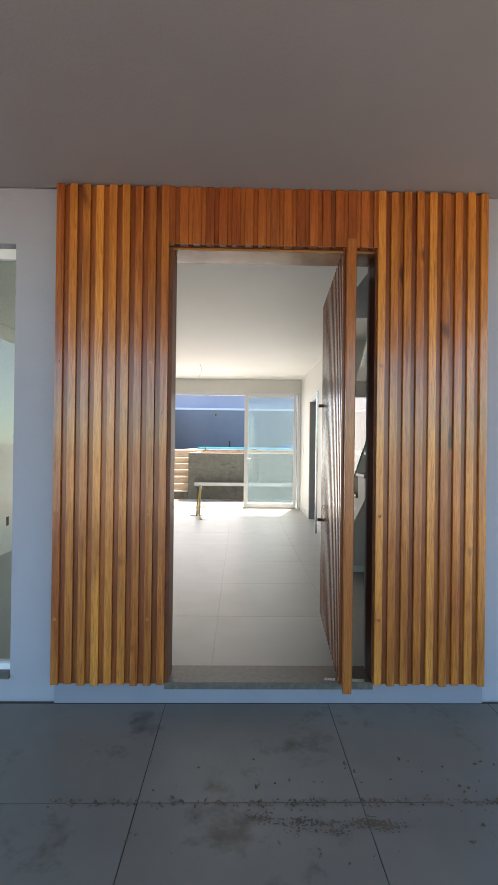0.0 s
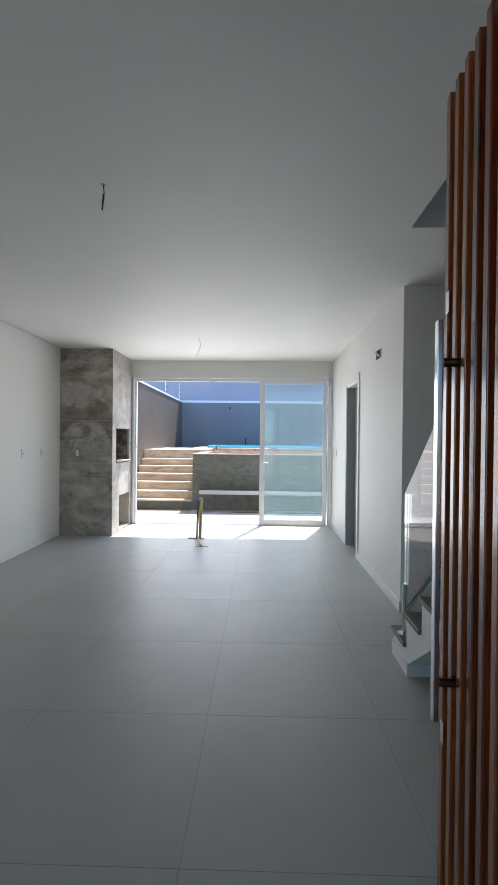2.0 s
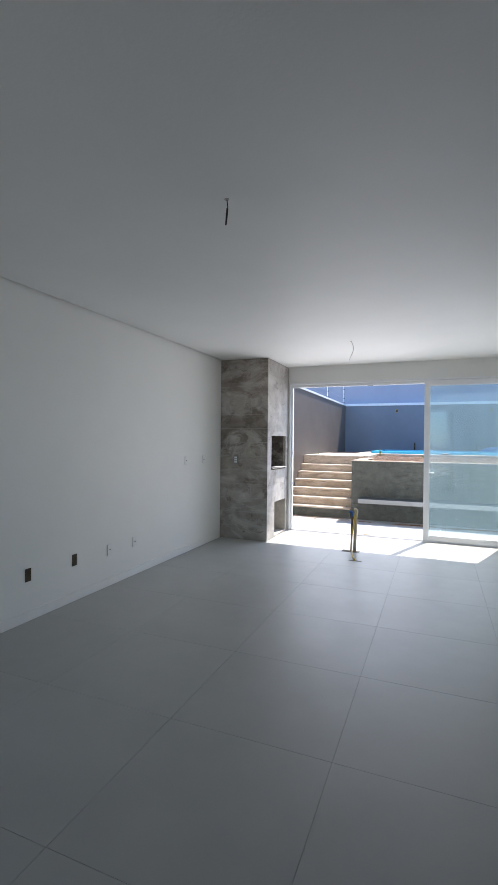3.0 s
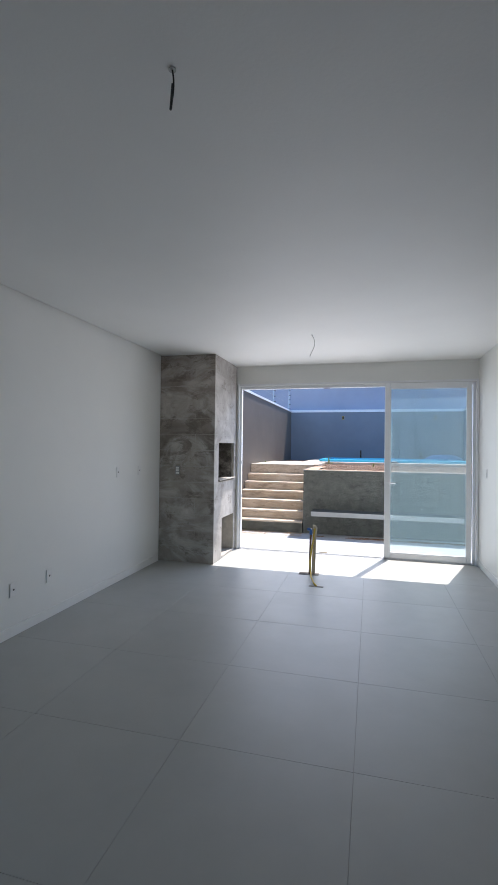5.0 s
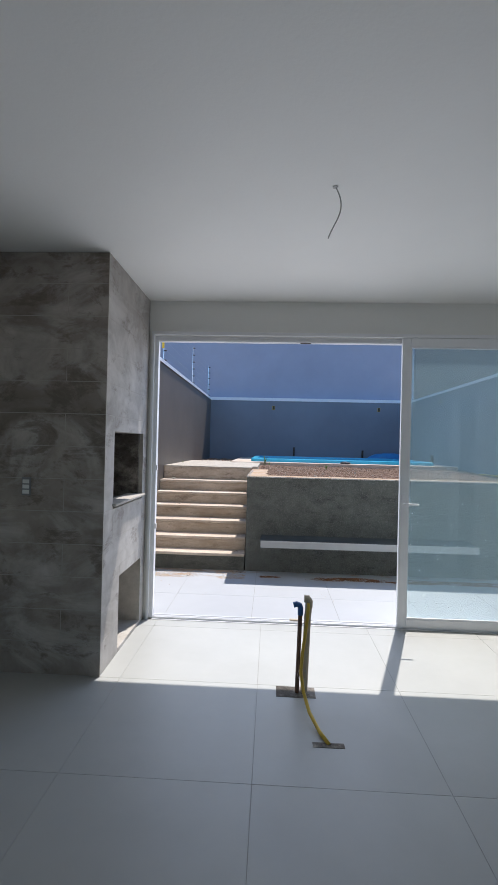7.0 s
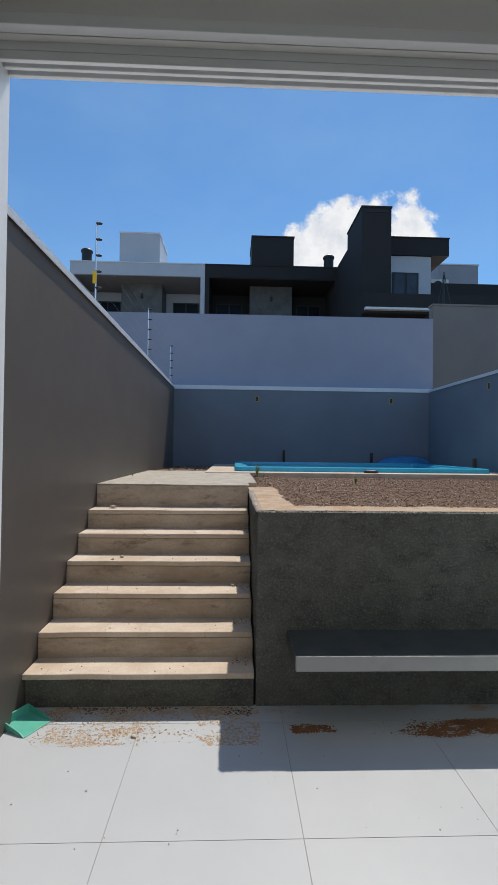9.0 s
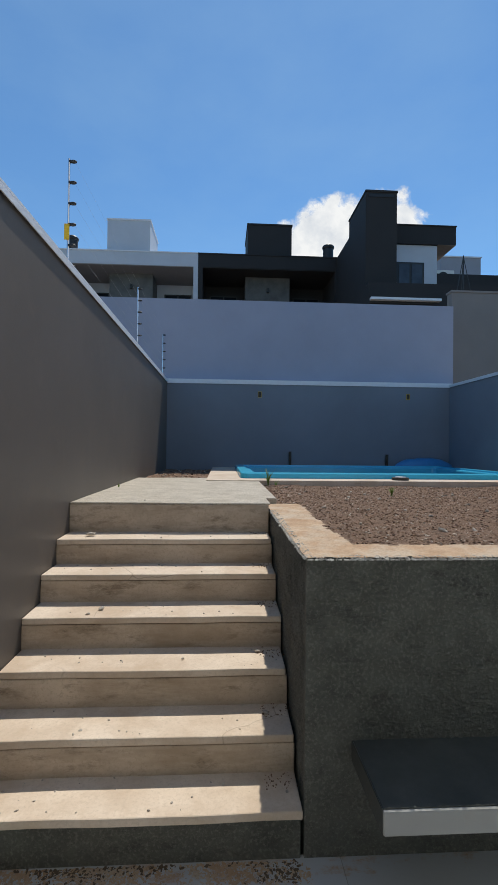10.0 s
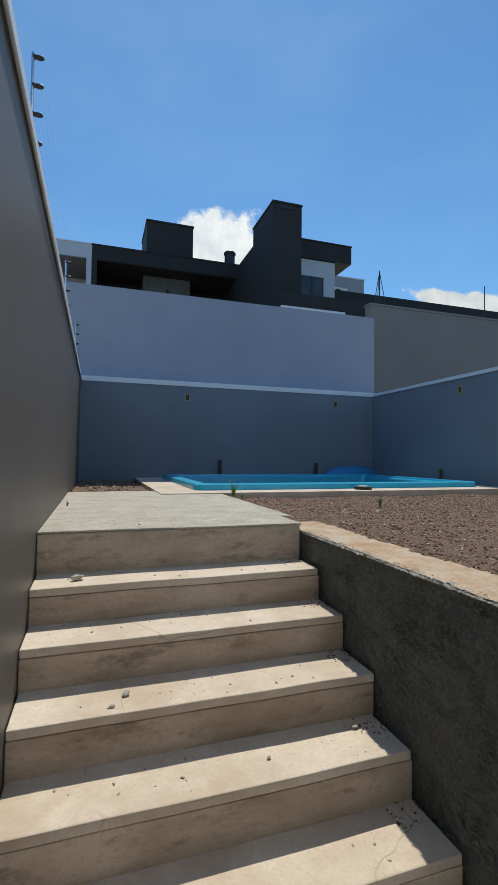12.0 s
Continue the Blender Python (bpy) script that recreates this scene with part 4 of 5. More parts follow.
def garden_steps():
    g = thing("garden_steps", "dusty beige raw concrete steps up to the terrace", "steps", (0, 0, 0), kind="structure")
    x0, x1 = YL + 0.002, -1.488
    low = -0.115
    for i, (z, y) in enumerate(zip(TZ, TY)):
        back = TY[i + 1] + 0.05 if i < 6 else 14.75
        set_back = 0.048 if i == 0 else 0.002
        # lowest riser takes the dark wall render to paint its shadow grey
        rough_slab("riser", [(x0, x1, y + set_back, back, low if i == 0 else TZ[i - 1] - 0.05, z - (0.0362 if i < 6 else 0.0065))], M_RISER if i else M_RETAIN, "", "", 16, 0.005, parent=g)
        if i < 6:
            rough_slab("tread", [(x0 + 0.002, x1 - 0.004 * (i % 3), y, TY[i + 1] + 0.04, z - 0.034, z)], M_STEP, "", "", 16, 0.005, parent=g)
    return g


garden_steps()
rough_slab("landing", [(YL + 0.002, -1.476, 14.424, 14.755, 1.194, 1.206), (YL + 0.002, -1.395, 14.7555, 16.72, 1.10, 1.206), (YL + 0.002, -2.0, 16.721, 16.95, 1.15, 1.206)], M_LANDING, "dusty pale concrete path at the top of the steps", "path", 26, 0.007)

rw = bmesh.new()
box(rw, -1.475, YR - 0.003, 13.03, 13.27, -0.115, 1.155)
box(rw, -1.475, -1.26, 13.271, 14.75, -0.115, 1.155)
bmesh.ops.subdivide_edges(rw, edges=list(rw.edges), cuts=56, use_grid_fill=True)
for v in rw.verts:
    if v.co.z > 0.0:
        d = noise.noise_vector(v.co * 5.0) * 0.007 + noise.noise_vector(v.co * 21.0) * 0.005 + noise.noise_vector(v.co * 47.0) * 0.005
        k = 0.12 if v.co.z > 1.12 or (v.co.x < -1.44 and v.co.y < 13.09) else 1.0
        v.co += Vector((d.x * k, d.y * k, d.z * 0.3))
tagged(part("retaining_wall", rw, M_RETAIN), "rough grey cement rendered retaining wall of the terrace", "retaining wall", kind="structure")


def wall_top():
    """Earth and mortar lying on the wall's top, an uneven film with a broken edge."""
    bm = bmesh.new()
    c, vs = 0.016, {}

    def vert(i, j):
        if (i, j) not in vs:
            q = Vector((-1.478 + i * c, 13.028 + j * c, 0))
            w = noise.noise_vector(q * 45) * 0.005
            vs[i, j] = bm.verts.new((q.x + w.x, q.y + w.y, 1.1612 + 0.003 * noise.noise(q * 9) + 0.003 * noise.noise(q * 30)))
        return vs[i, j]
    for i in range(245):
        for j in range(107):
            x, y = -1.47 + i * c, 13.036 + j * c
            q = Vector((x, y, 5))
            n, k = noise.noise(q * 6), noise.noise(q * 30)
            rim = min(x + 1.476, y - 13.03)
            inside = (y < 13.26 + 0.04 * n + 0.03 * k) or (x < -1.23 + 0.025 * n + 0.02 * k)
            if inside and rim > 0.004 + 0.005 * k and x < YR - 0.02:
                bm.faces.new((vert(i, j), vert(i + 1, j), vert(i + 1, j + 1), vert(i, j + 1)))
    for f in list(bm.faces):
        f.smooth = True
    tagged(part("wall_top_earth", bm, M_ORANGE), "ochre earth and mortar lying on the wall top", "wall top", kind="structure")


wall_top()


def render_lumps(name, n, spot, normal, rng):
    """Small coarse lumps of cement standing out of the rendered wall."""
    verts, faces = [], []
    turn = pose(0, 0, 0, 0, 0, 0) if normal == "x" else pose(0, 0, 0, 0, 0, 90)
    ring = [(0, 1, 0), (0, 0.5, 0.87), (0, -0.5, 0.87), (0, -1, 0), (0, -0.5, -0.87), (0, 0.5, -0.87)]
    for k in range(n):
        r = rng.uniform(0.004, 0.012)
        m = Matrix.Translation(spot(rng)) @ turn @ Matrix.Diagonal((rng.uniform(0.25, 0.6) * r, r * rng.uniform(0.8, 1.8), r * rng.uniform(0.5, 1.0), 1))
        verts += [tuple(m @ (Vector(v) * rng.uniform(0.7, 1.2))) for v in ring] + [tuple(m @ Vector((-1, rng.uniform(-0.3, 0.3), rng.uniform(-0.3, 0.3))))]
        faces += [(k * 7 + a, k * 7 + (a + 1) % 6, k * 7 + 6) for a in range(6)]
    me = bpy.data.meshes.new(name)
    me.from_pydata(verts, [], faces)
    me.materials.append(M_RETAIN)
    tagged(new(name, me), "coarse lumps of cement on the retaining wall", "wall render", kind="stuff")


lump_rng = random.Random(21)
render_lumps("render_lumps", 6500, lambda r: Vector((-1.476, r.uniform(13.07, 14.40), r.uniform(0.0, 1.13))), "x", lump_rng)
render_lumps("render_lumps", 9500, lambda r: Vector((r.uniform(-1.44, 2.44), 13.029, r.uniform(0.0, 1.13))), "y", lump_rng)


def bench():
    b = thing("garden_bench", "pale grey built-in concrete bench shelf on the garden wall", "bench", (0, 0, 0))
    boxes("seat", [(-1.285, 1.22, 12.672, 13.04, 0.355, 0.436)], M_BENCH, b, bevel=0.006)
    # top and end face carry a darker colour that paints their shade
    boxes("seat_top", [(-1.284, 1.214, 12.682, 13.04, 0.4365, 0.440)], M_BENCHSHADE, b, "bench top toned dark for its shade")
    boxes("end_face", [(-1.2885, -1.2855, 12.68, 13.035, 0.36, 0.438)], M_BENCHSHADE, b, "bench end toned dark for its shade")


bench()

# terrace earth: one displaced sheet with stones
soil = bmesh.new()
NX, NY = 110, 60
grid = [[soil.verts.new((-1.42 + (YR + 1.415) * i / NX, 13.20 + (16.45 - 13.20) * j / NY, 0)) for i in range(NX + 1)] for j in range(NY + 1)]
for row in grid:
    for v in row:
        v.co.z = 1.125 + 0.018 * noise.noise(v.co * 1.3) + 0.010 * noise.noise(v.co * 6.0) + 0.03 * max(0, (v.co.y - 13.3) / 3.2)
        if v.co.x < -1.25 and v.co.y < 14.8:
            v.co.z = 1.10
for j in range(NY):
    for i in range(NX):
        soil.faces.new((grid[j][i], grid[j][i + 1], grid[j + 1][i + 1], grid[j + 1][i]))
tagged(part("terrace_soil", soil, M_SOIL, smooth=True), "bare stony brown soil on the raised terrace", "soil", kind="structure")
structure("terrace_fill", [(YL, YR, 14.752, YB, -0.115, 1.06), (-1.258, YR, 13.272, 14.75, -0.115, 1.06)], M_SOIL, "earth fill under the terrace", "earth fill")
bed = bmesh.new()
g2 = [[bed.verts.new((YL + 0.01 + 0.85 * i / 24, 16.94 + 2.78 * j / 50, 0)) for i in range(25)] for j in range(51)]
for row in g2:
    for v in row:
        v.co.z = 1.165 + 0.02 * noise.noise(v.co * 4.0) + 0.012 * noise.noise(v.co * 15.0)
for j in range(50):
    for i in range(24):
        bed.faces.new((g2[j][i], g2[j][i + 1], g2[j + 1][i + 1], g2[j + 1][i]))
tagged(part("side_bed", bed, M_SOIL, smooth=True), "strip of brown soil beside the pool paving", "soil", kind="structure")


def pebbles(name, n, area, z, size, mat, label, rng):
    """Angular stones strewn over an area, one joined mesh."""
    g = (1 + 5 ** 0.5) / 2
    base = [Vector(v).normalized() for v in ((-1, g, 0), (1, g, 0), (-1, -g, 0), (1, -g, 0), (0, -1, g), (0, 1, g), (0, -1, -g), (0, 1, -g), (g, 0, -1), (g, 0, 1), (-g, 0, -1), (-g, 0, 1))]
    tris = [(a, b, c) for a in range(12) for b in range(a + 1, 12) for c in range(b + 1, 12)
            if all((base[i] - base[j]).length < 1.1 for i, j in ((a, b), (b, c), (a, c)))]
    tris = [t if (base[t[1]] - base[t[0]]).cross(base[t[2]] - base[t[0]]).dot(base[t[0]]) > 0 else t[::-1] for t in tris]
    verts, faces = [], []
    for k in range(n):
        x, y = rng.uniform(area[0], area[1]), rng.uniform(area[2], area[3])
        r = size * rng.uniform(0.35, 1.45) ** 1.6
        zz = z(x, y) if callable(z) else z
        m = pose(x, y, zz + r * 0.25, rng.uniform(-30, 30), rng.uniform(-30, 30), rng.uniform(0, 360)) @ Matrix.Diagonal((r * rng.uniform(0.7, 1.6), r * rng.uniform(0.6, 1), r * rng.uniform(0.35, 0.7), 1))
        verts += [tuple(m @ (v * rng.uniform(0.65, 1.2))) for v in base]
        faces += [tuple(i + 12 * k for i in t) for t in tris]
    me = bpy.data.meshes.new(name)
    me.from_pydata(verts, [], faces)
    me.materials.append(mat)
    return tagged(new(name, me), label, "pebbles", kind="stuff")


rng = random.Random(4)


def soil_z(x, y):
    v = Vector((x, y, 0))
    return 1.125 + 0.018 * noise.noise(v * 1.3) + 0.010 * noise.noise(v * 6.0) + 0.03 * max(0, (y - 13.3) / 3.2)


pebbles("soil_stones", 19000, (-1.24, 2.4, 13.24, 16.44), soil_z, 0.0052, M_GRAVEL, "small mixed stones scattered on the soil", rng)
pebbles("soil_clods", 5000, (-1.22, 2.4, 13.28, 16.44), soil_z, 0.0062, M_SOIL, "dark clods of earth on the terrace", rng)
pebbles("soil_stones", 900, (-1.355, -1.2, 14.78, 16.44), soil_z, 0.0068, M_GRAVEL, "small mixed stones scattered on the soil", rng)
pebbles("bed_stones", 500, (YL + 0.03, -2.05, 17.0, 19.6), 1.165, 0.012, M_GRAVEL, "small stones on the soil strip", rng)
pebbles("pale_stones", 110, (-1.15, 2.4, 13.6, 16.4), soil_z, 0.0125, M_STONE, "pale broken stones on the terrace soil", rng)
for n, size, wide, z in ((2600, 0.0050, 0.020, 1.1515), (1700, 0.0026, 0.042, 1.1610)):
    pebbles("wall_edge_crumbs", n, (-1.478, 2.44, 13.020, 13.020 + wide), z, size, M_CRUMB, "whitish broken mortar along the wall's edge", rng)
    pebbles("wall_edge_crumbs", n * 2 // 5, (-1.484, -1.484 + wide, 13.03, 14.40), z, size, M_CRUMB, "whitish broken mortar along the wall's edge", rng)
for i, (z, y) in enumerate(zip(TZ[:6], TY[:6])):
    pebbles("step_grit", 30, (YL + 0.05, -1.52, y + 0.03, y + 0.22), z, 0.0042, M_STONE, "grit and small stones left on the steps", rng)
    pebbles("corner_grit", 55, (-1.62, -1.485, y + 0.12, y + 0.24), z, 0.0033, M_SOIL, "earth and grit gathered in the step corners", rng)
pebbles("porch_debris", 110, (-0.6, 1.7, 2.75, 3.3), PZ + 0.0005, 0.0055, M_SOIL, "dark crumbs of earth on the porch tiles", rng)
pebbles("porch_crumbs", 420, (-0.9, 1.9, 3.024, 3.062), PZ + 0.0005, 0.0052, M_SOIL, "dark crumbs along a porch tile joint", rng)
pebbles("patio_grit", 60, (-2.8, -0.4, 12.0, 12.93), PATIO + 0.001, 0.0035, M_STEP, "grit scattered on the patio tiles", rng)
pebbles("patio_earth", 160, (-2.75, -1.6, 12.72, 12.985), PATIO + 0.001, 0.0045, M_ORANGE, "crumbs of ochre earth at the foot of the steps", rng)

def loose_stone(at, size, turn):
    bm = bmesh.new()
    bmesh.ops.create_icosphere(bm, subdivisions=2, radius=1, matrix=pose(0, 0, 0, 0, 0, turn) @ Matrix.Diagonal((size, size * 0.6, size * 0.4, 1)))
    for v in bm.verts:
        v.co += noise.noise_vector(v.co * 30 + Vector(at)) * size * 0.35
    low = min(v.co.z for v in bm.verts)
    ob = part("loose_stone", bm, M_STONE)
    ob.location = (at[0], at[1], at[2] - low)
    return tagged(ob, "pale broken stone lying on a concrete step", "stone", "stones on the steps")


loose_stone((-2.66, 14.28, 1.007), 0.034, 20)
loose_stone((-2.47, 13.80, 0.693), 0.020, 50)
loose_stone((-2.52, 13.73, 0.693), 0.012, 10)
loose_stone((-2.36, 14.55, 1.203), 0.016, 80)
loose_stone((-2.0, 13.55, 0.532), 0.010, 30)
loose_stone((-1.62, 13.62, 0.531), 0.016, 0)
loose_stone((-1.60, 13.36, 0.363), 0.018, 130)
patio_stone = loose_stone((-2.143, 12.736, PATIO + 0.001), 0.018, 160)
patio_stone.data.materials[0] = M_GRAVEL
tagged(patio_stone, "small dark stone lying on the white patio tiles", "stone", "stones on the patio")


def earth_smear(area, cut, seed, label, tone=M_EARTH, z=None, grain=0.3, cell=0.005):
    """A thin broken film of earth left on the tiles; grain sets how far it breaks up into crumbs."""
    x0, x1, y0, y1 = area
    z = PATIO if z is None else z
    nx, ny = int((x1 - x0) / cell), int((y1 - y0) / cell)
    bm = bmesh.new()
    vs = {}

    def v(i, j):
        if (i, j) not in vs:
            q = Vector((x0 + i * cell, y0 + j * cell, seed))
            w = noise.noise_vector(q * 90) * cell * 0.6
            vs[i, j] = bm.verts.new((q.x + w.x, q.y + w.y, z + 0.0012 + 0.002 * abs(noise.noise(q * 22))))
        return vs[i, j]
    for i in range(nx):
        for j in range(ny):
            x, y = x0 + (i + 0.5) * cell, y0 + (j + 0.5) * cell
            u, w = (i + 0.5) / nx, (j + 0.5) / ny
            q = Vector((x * 2.6, y * 8.0, seed))
            p = Vector((x * 95, y * 125, seed))
            edge = min(1, 4 * w) * min(1, 4 * (1 - w)) * min(1, 6 * u) * min(1, 6 * (1 - u))
            body = 0.5 + noise.noise(q) * 0.6 + noise.noise(q * 3.7) * 0.35 + noise.noise(q * 9.0) * 0.25
            if body * edge + noise.noise(p) * grain > cut:
                bm.faces.new((v(i, j), v(i + 1, j), v(i + 1, j + 1), v(i, j + 1)))
    tagged(part("earth_smear", bm, tone), label, "earth", kind="stuff")


def earth_flakes(area, n, seed, tone, label):
    """Thin uneven flakes of dry earth, thick in some spots and sparse in others."""
    x0, x1, y0, y1 = area
    r = random.Random(int(seed))
    verts, faces = [], []
    for _ in range(n):
        x, y = r.uniform(x0, x1), y1 - (y1 - y0) * r.random() ** 1.25
        q = Vector((x * 2.4, y * 5.0, seed))
        w, u = (y1 - y) / (y1 - y0), (x - x0) / (x1 - x0)
        thick = 0.30 + 0.75 * noise.noise(q) + 0.45 * noise.noise(q * 3.1) + 0.2 * noise.noise(q * 8) - 0.32 * w - 0.5 * max(0.0, 0.12 - u) * 8
        if thick < r.random() * 0.55:
            continue
        size, turn, k = 0.0014 + 0.0062 * r.random() ** 2.4, r.uniform(0, 6.28), r.randint(5, 7)
        long = r.uniform(1.0, 2.2)
        base = len(verts)
        for i in range(k):
            a = 2 * math.pi * i / k
            p, e = size * long * r.uniform(0.6, 1.2) * math.cos(a), size * r.uniform(0.6, 1.2) * math.sin(a)
            verts.append((x + p * math.cos(turn) - e * math.sin(turn), y + p * math.sin(turn) + e * math.cos(turn), PATIO + 0.0006))
        verts.append((x, y, PATIO + 0.0012 + size * 0.22))
        faces += [(base + i, base + (i + 1) % k, base + k) for i in range(k)]
    me = bpy.data.meshes.new("earth_flakes")
    me.from_pydata(verts, [], faces)
    me.materials.append(tone)
    tagged(new("earth_flakes", me), label, "earth", kind="stuff")


earth_smear((-0.95, YR - 0.05, 12.68, 12.90), 0.34, 3.0, "wet reddish earth swept along the patio wall")
earth_smear((-1.32, -1.00, 12.74, 12.86), 0.32, 8.0, "small smear of reddish earth on the patio")
earth_flakes((-2.74, -1.46, 12.66, 13.02), 11000, 14.0, M_ORANGE, "pale ochre dust flaked over the tiles at the steps")
earth_flakes((-2.70, -1.50, 12.93, 13.02), 1800, 6.0, M_EARTHD, "dark crumbs of soil along the foot of the steps")
earth_smear((-0.5, 2.0, 2.84, 3.06), 0.90, 5.0, "brown earth stains on the porch tiles", M_EARTHD, z=PZ, grain=0.5, cell=0.0045)
pebbles("swept_earth", 420, (-2.70, -1.48, 12.68, 12.985), PATIO + 0.0005, 0.0030, M_ORANGE, "swept crumbs of pale earth at the steps", rng)

loose_hose = thing("loose_hose", "short yellow hose lying on the terrace soil", "hose", (2.26, 14.74, 1.145))
bm = bmesh.new()
tube(bm, [(-0.05, 0.24, 0.012), (-0.02, 0.12, 0.018), (0.03, 0.02, 0.014), (0.01, -0.10, 0.018), (0.05, -0.23, 0.012)], 0.013, 8)
part("tube", bm, M_HOSE, loose_hose, smooth=True)

# ---- pool ----
structure("pool_paving", [(-2.0, YR, 16.46, 16.83, 1.12, 1.215), (-2.0, -1.57, 16.831, YB, 1.12, 1.215), (2.12, YR, 16.831, YB, 1.12, 1.215), (-1.569, 2.119, 19.38, YB, 1.12, 1.215)],
    M_STEP, "pale concrete paving round the pool", "paving", 0.006)


def pool():
    p = thing("swimming_pool", "empty bright blue fibreglass pool shell with rounded rim", "pool", (0, 0, 0))
    px0, px1, py0, py1 = -1.60, 2.14, 16.78, 19.40
    prof = [(0.0, 1.216), (0.006, 1.272), (0.014, 1.280), (0.135, 1.282), (0.142, 1.255), (0.21, 1.253), (0.218, 1.235), (0.29, 0.6), (0.36, 0.45)]
    bm = bmesh.new()
    loops = []
    for d, z in prof:
        loop = []
        r = 0.07 + max(0, 0.18 - d) * 0.3
        for cx, cy, a0 in ((px1 - d - r, py1 - d - r, 0), (px0 + d + r, py1 - d - r, 90), (px0 + d + r, py0 + d + r, 180), (px1 - d - r, py0 + d + r, 270)):
            for k in range(6):
                a = radians(a0 + 18 * k)
                loop.append(bm.verts.new((cx + r * math.cos(a), cy + r * math.sin(a), z)))
        loops.append(loop)
    n = len(loops[0])
    for a, b in zip(loops, loops[1:]):
        for k in range(n):
            bm.faces.new((a[k], a[(k + 1) % n], b[(k + 1) % n], b[k]))
    bm.faces.new(loops[-1])
    part("shell", bm, M_POOL, p)
    boxes("entry_step", [(1.2, 1.84, 18.9, 19.12, 0.5, 1.0)], M_POOL, p, bevel=0.03)


pool()
lid = thing("skimmer_lid", "small white lid on a dark ring by the pool", "lid", (0.31, 16.64, 1.216))
bm = bmesh.new()
tube(bm, [(0, 0, 0), (0, 0, 0.03)], 0.10, 24)
part("ring", bm, M_BLACK, lid)
bm = bmesh.new()
tube(bm, [(0, 0, 0.0305), (0, 0, 0.040)], 0.062, 24)
part("cover", bm, M_PLATE, lid, bevel=0.003)
tarp = bmesh.new()
bmesh.ops.create_icosphere(tarp, subdivisions=4, radius=1, matrix=pose(1.88, 19.56, 1.225) @ Matrix.Diagonal((0.56, 0.17, 0.20, 1)))
for v in tarp.verts:
    v.co.z = max(1.218, v.co.z + 0.02 * noise.noise(v.co * 6))
    v.co.x += 0.03 * noise.noise(v.co * 4)
tagged(part("pool_cover", tarp, M_TARP, smooth=True), "bundled blue plastic sheet beside the pool", "pool cover")


def weed(at, height, blades, rng):
    bm = bmesh.new()
    for _ in range(blades):
        a, lean = rng.uniform(0, 6.28), rng.uniform(0.1, 0.7)
        h = height * rng.uniform(0.4, 1.0)
        w = 0.009
        side = Vector((-math.sin(a), math.cos(a), 0)) * w
        prev = None
        for k in range(5):
            u = k / 4
            c = Vector((math.cos(a) * lean * h * u * u, math.sin(a) * lean * h * u * u, h * u))
            pair = [bm.verts.new(c + side * (1 - u * 0.9)), bm.verts.new(c - side * (1 - u * 0.9))]
            if prev:
                bm.faces.new((prev[0], prev[1], pair[1], pair[0]))
            prev = pair
    ob = part("weed", bm, M_LEAF)
    ob.location = at
    return tagged(ob, "small tuft of green weed in the soil", "weed", "terrace weeds")


weed((-1.30, 16.40, 1.16), 0.21, 22, rng)
weed((-1.22, 16.36, 1.15), 0.08, 12, rng)
weed((-0.2, 15.55, 1.14), 0.09, 40, rng)
weed((-2.78, 15.6, 1.20), 0.05, 7, rng)


def stake(at, h, mat, lean=0.0):
    bm = bmesh.new()
    box(bm, -0.022, 0.022, -0.02, 0.02, 0, h)
    for v in bm.verts:
        if v.co.z > 0.1:
            v.co.x += lean
    ob = part("stake", bm, mat, bevel=0.003)
    ob.location = at
    tagged(ob, "short dark stake upright beside the garden wall", "stake", "stakes by the garden wall")


stake((-0.575, 19.70, 1.215), 0.30, M_HOLE)
stake((1.24, 19.70, 1.215), 0.26, M_HOLE, 0.008)
stake((2.43, 17.86, 1.215), 0.20, M_PIPEB)

# ---- yard walls ----
structure("yard_wall_west", [(YL - 0.18, YL, BACK + 0.185, YB + 0.15, -0.11, 2.79)], M_YARDL, "taupe painted garden wall beside the steps", "wall")
structure("yard_wall_north", [(YL + 0.001, YR - 0.001, YB, YB + 0.15, -0.11, 2.79)], M_YARDB, "blue grey painted garden wall behind the pool", "wall")
structure("yard_wall_east", [(YR, YR + 0.15, BACK + 0.185, YB + 0.15, -0.11, 2.79)], M_YARDB, "blue grey painted garden wall beside the terrace", "wall")
for nm, r in (("west", (YL - 0.20, YL + 0.02, BACK + 0.19, YB - 0.022)), ("north", (YL - 0.20, YR + 0.17, YB - 0.02, YB + 0.168)), ("east", (YR - 0.02, YR + 0.17, BACK + 0.19, YB - 0.022))):
    structure("coping_" + nm, [(r[0], r[1], r[2], r[3], 2.791, 2.806), (r[0], r[0] + 0.006, r[2], r[3], 2.755, 2.79), (r[1] - 0.006, r[1], r[2], r[3], 2.755, 2.79)] if nm != "north"
              else [(r[0], r[1], r[2], r[3], 2.791, 2.83), (r[0], r[1], r[2], r[2] + 0.006, 2.75, 2.79)], M_COPING, "white folded metal coping on the garden wall", "coping")
structure("neighbour_wall_white", [(-6.5, 2.62, 19.93, 20.1, -0.11, 4.36)], M_NEIGH, "tall lavender white wall of the neighbouring lot", "wall")
structure("neighbour_wall_taupe", [(2.80, 14.0, 20.35, 20.55, -0.11, 4.78), (2.78, 14.0, 20.33, 20.57, 4.78, 4.82)], M_TAUPE, "brown grey rendered wall of a neighbouring lot", "wall")


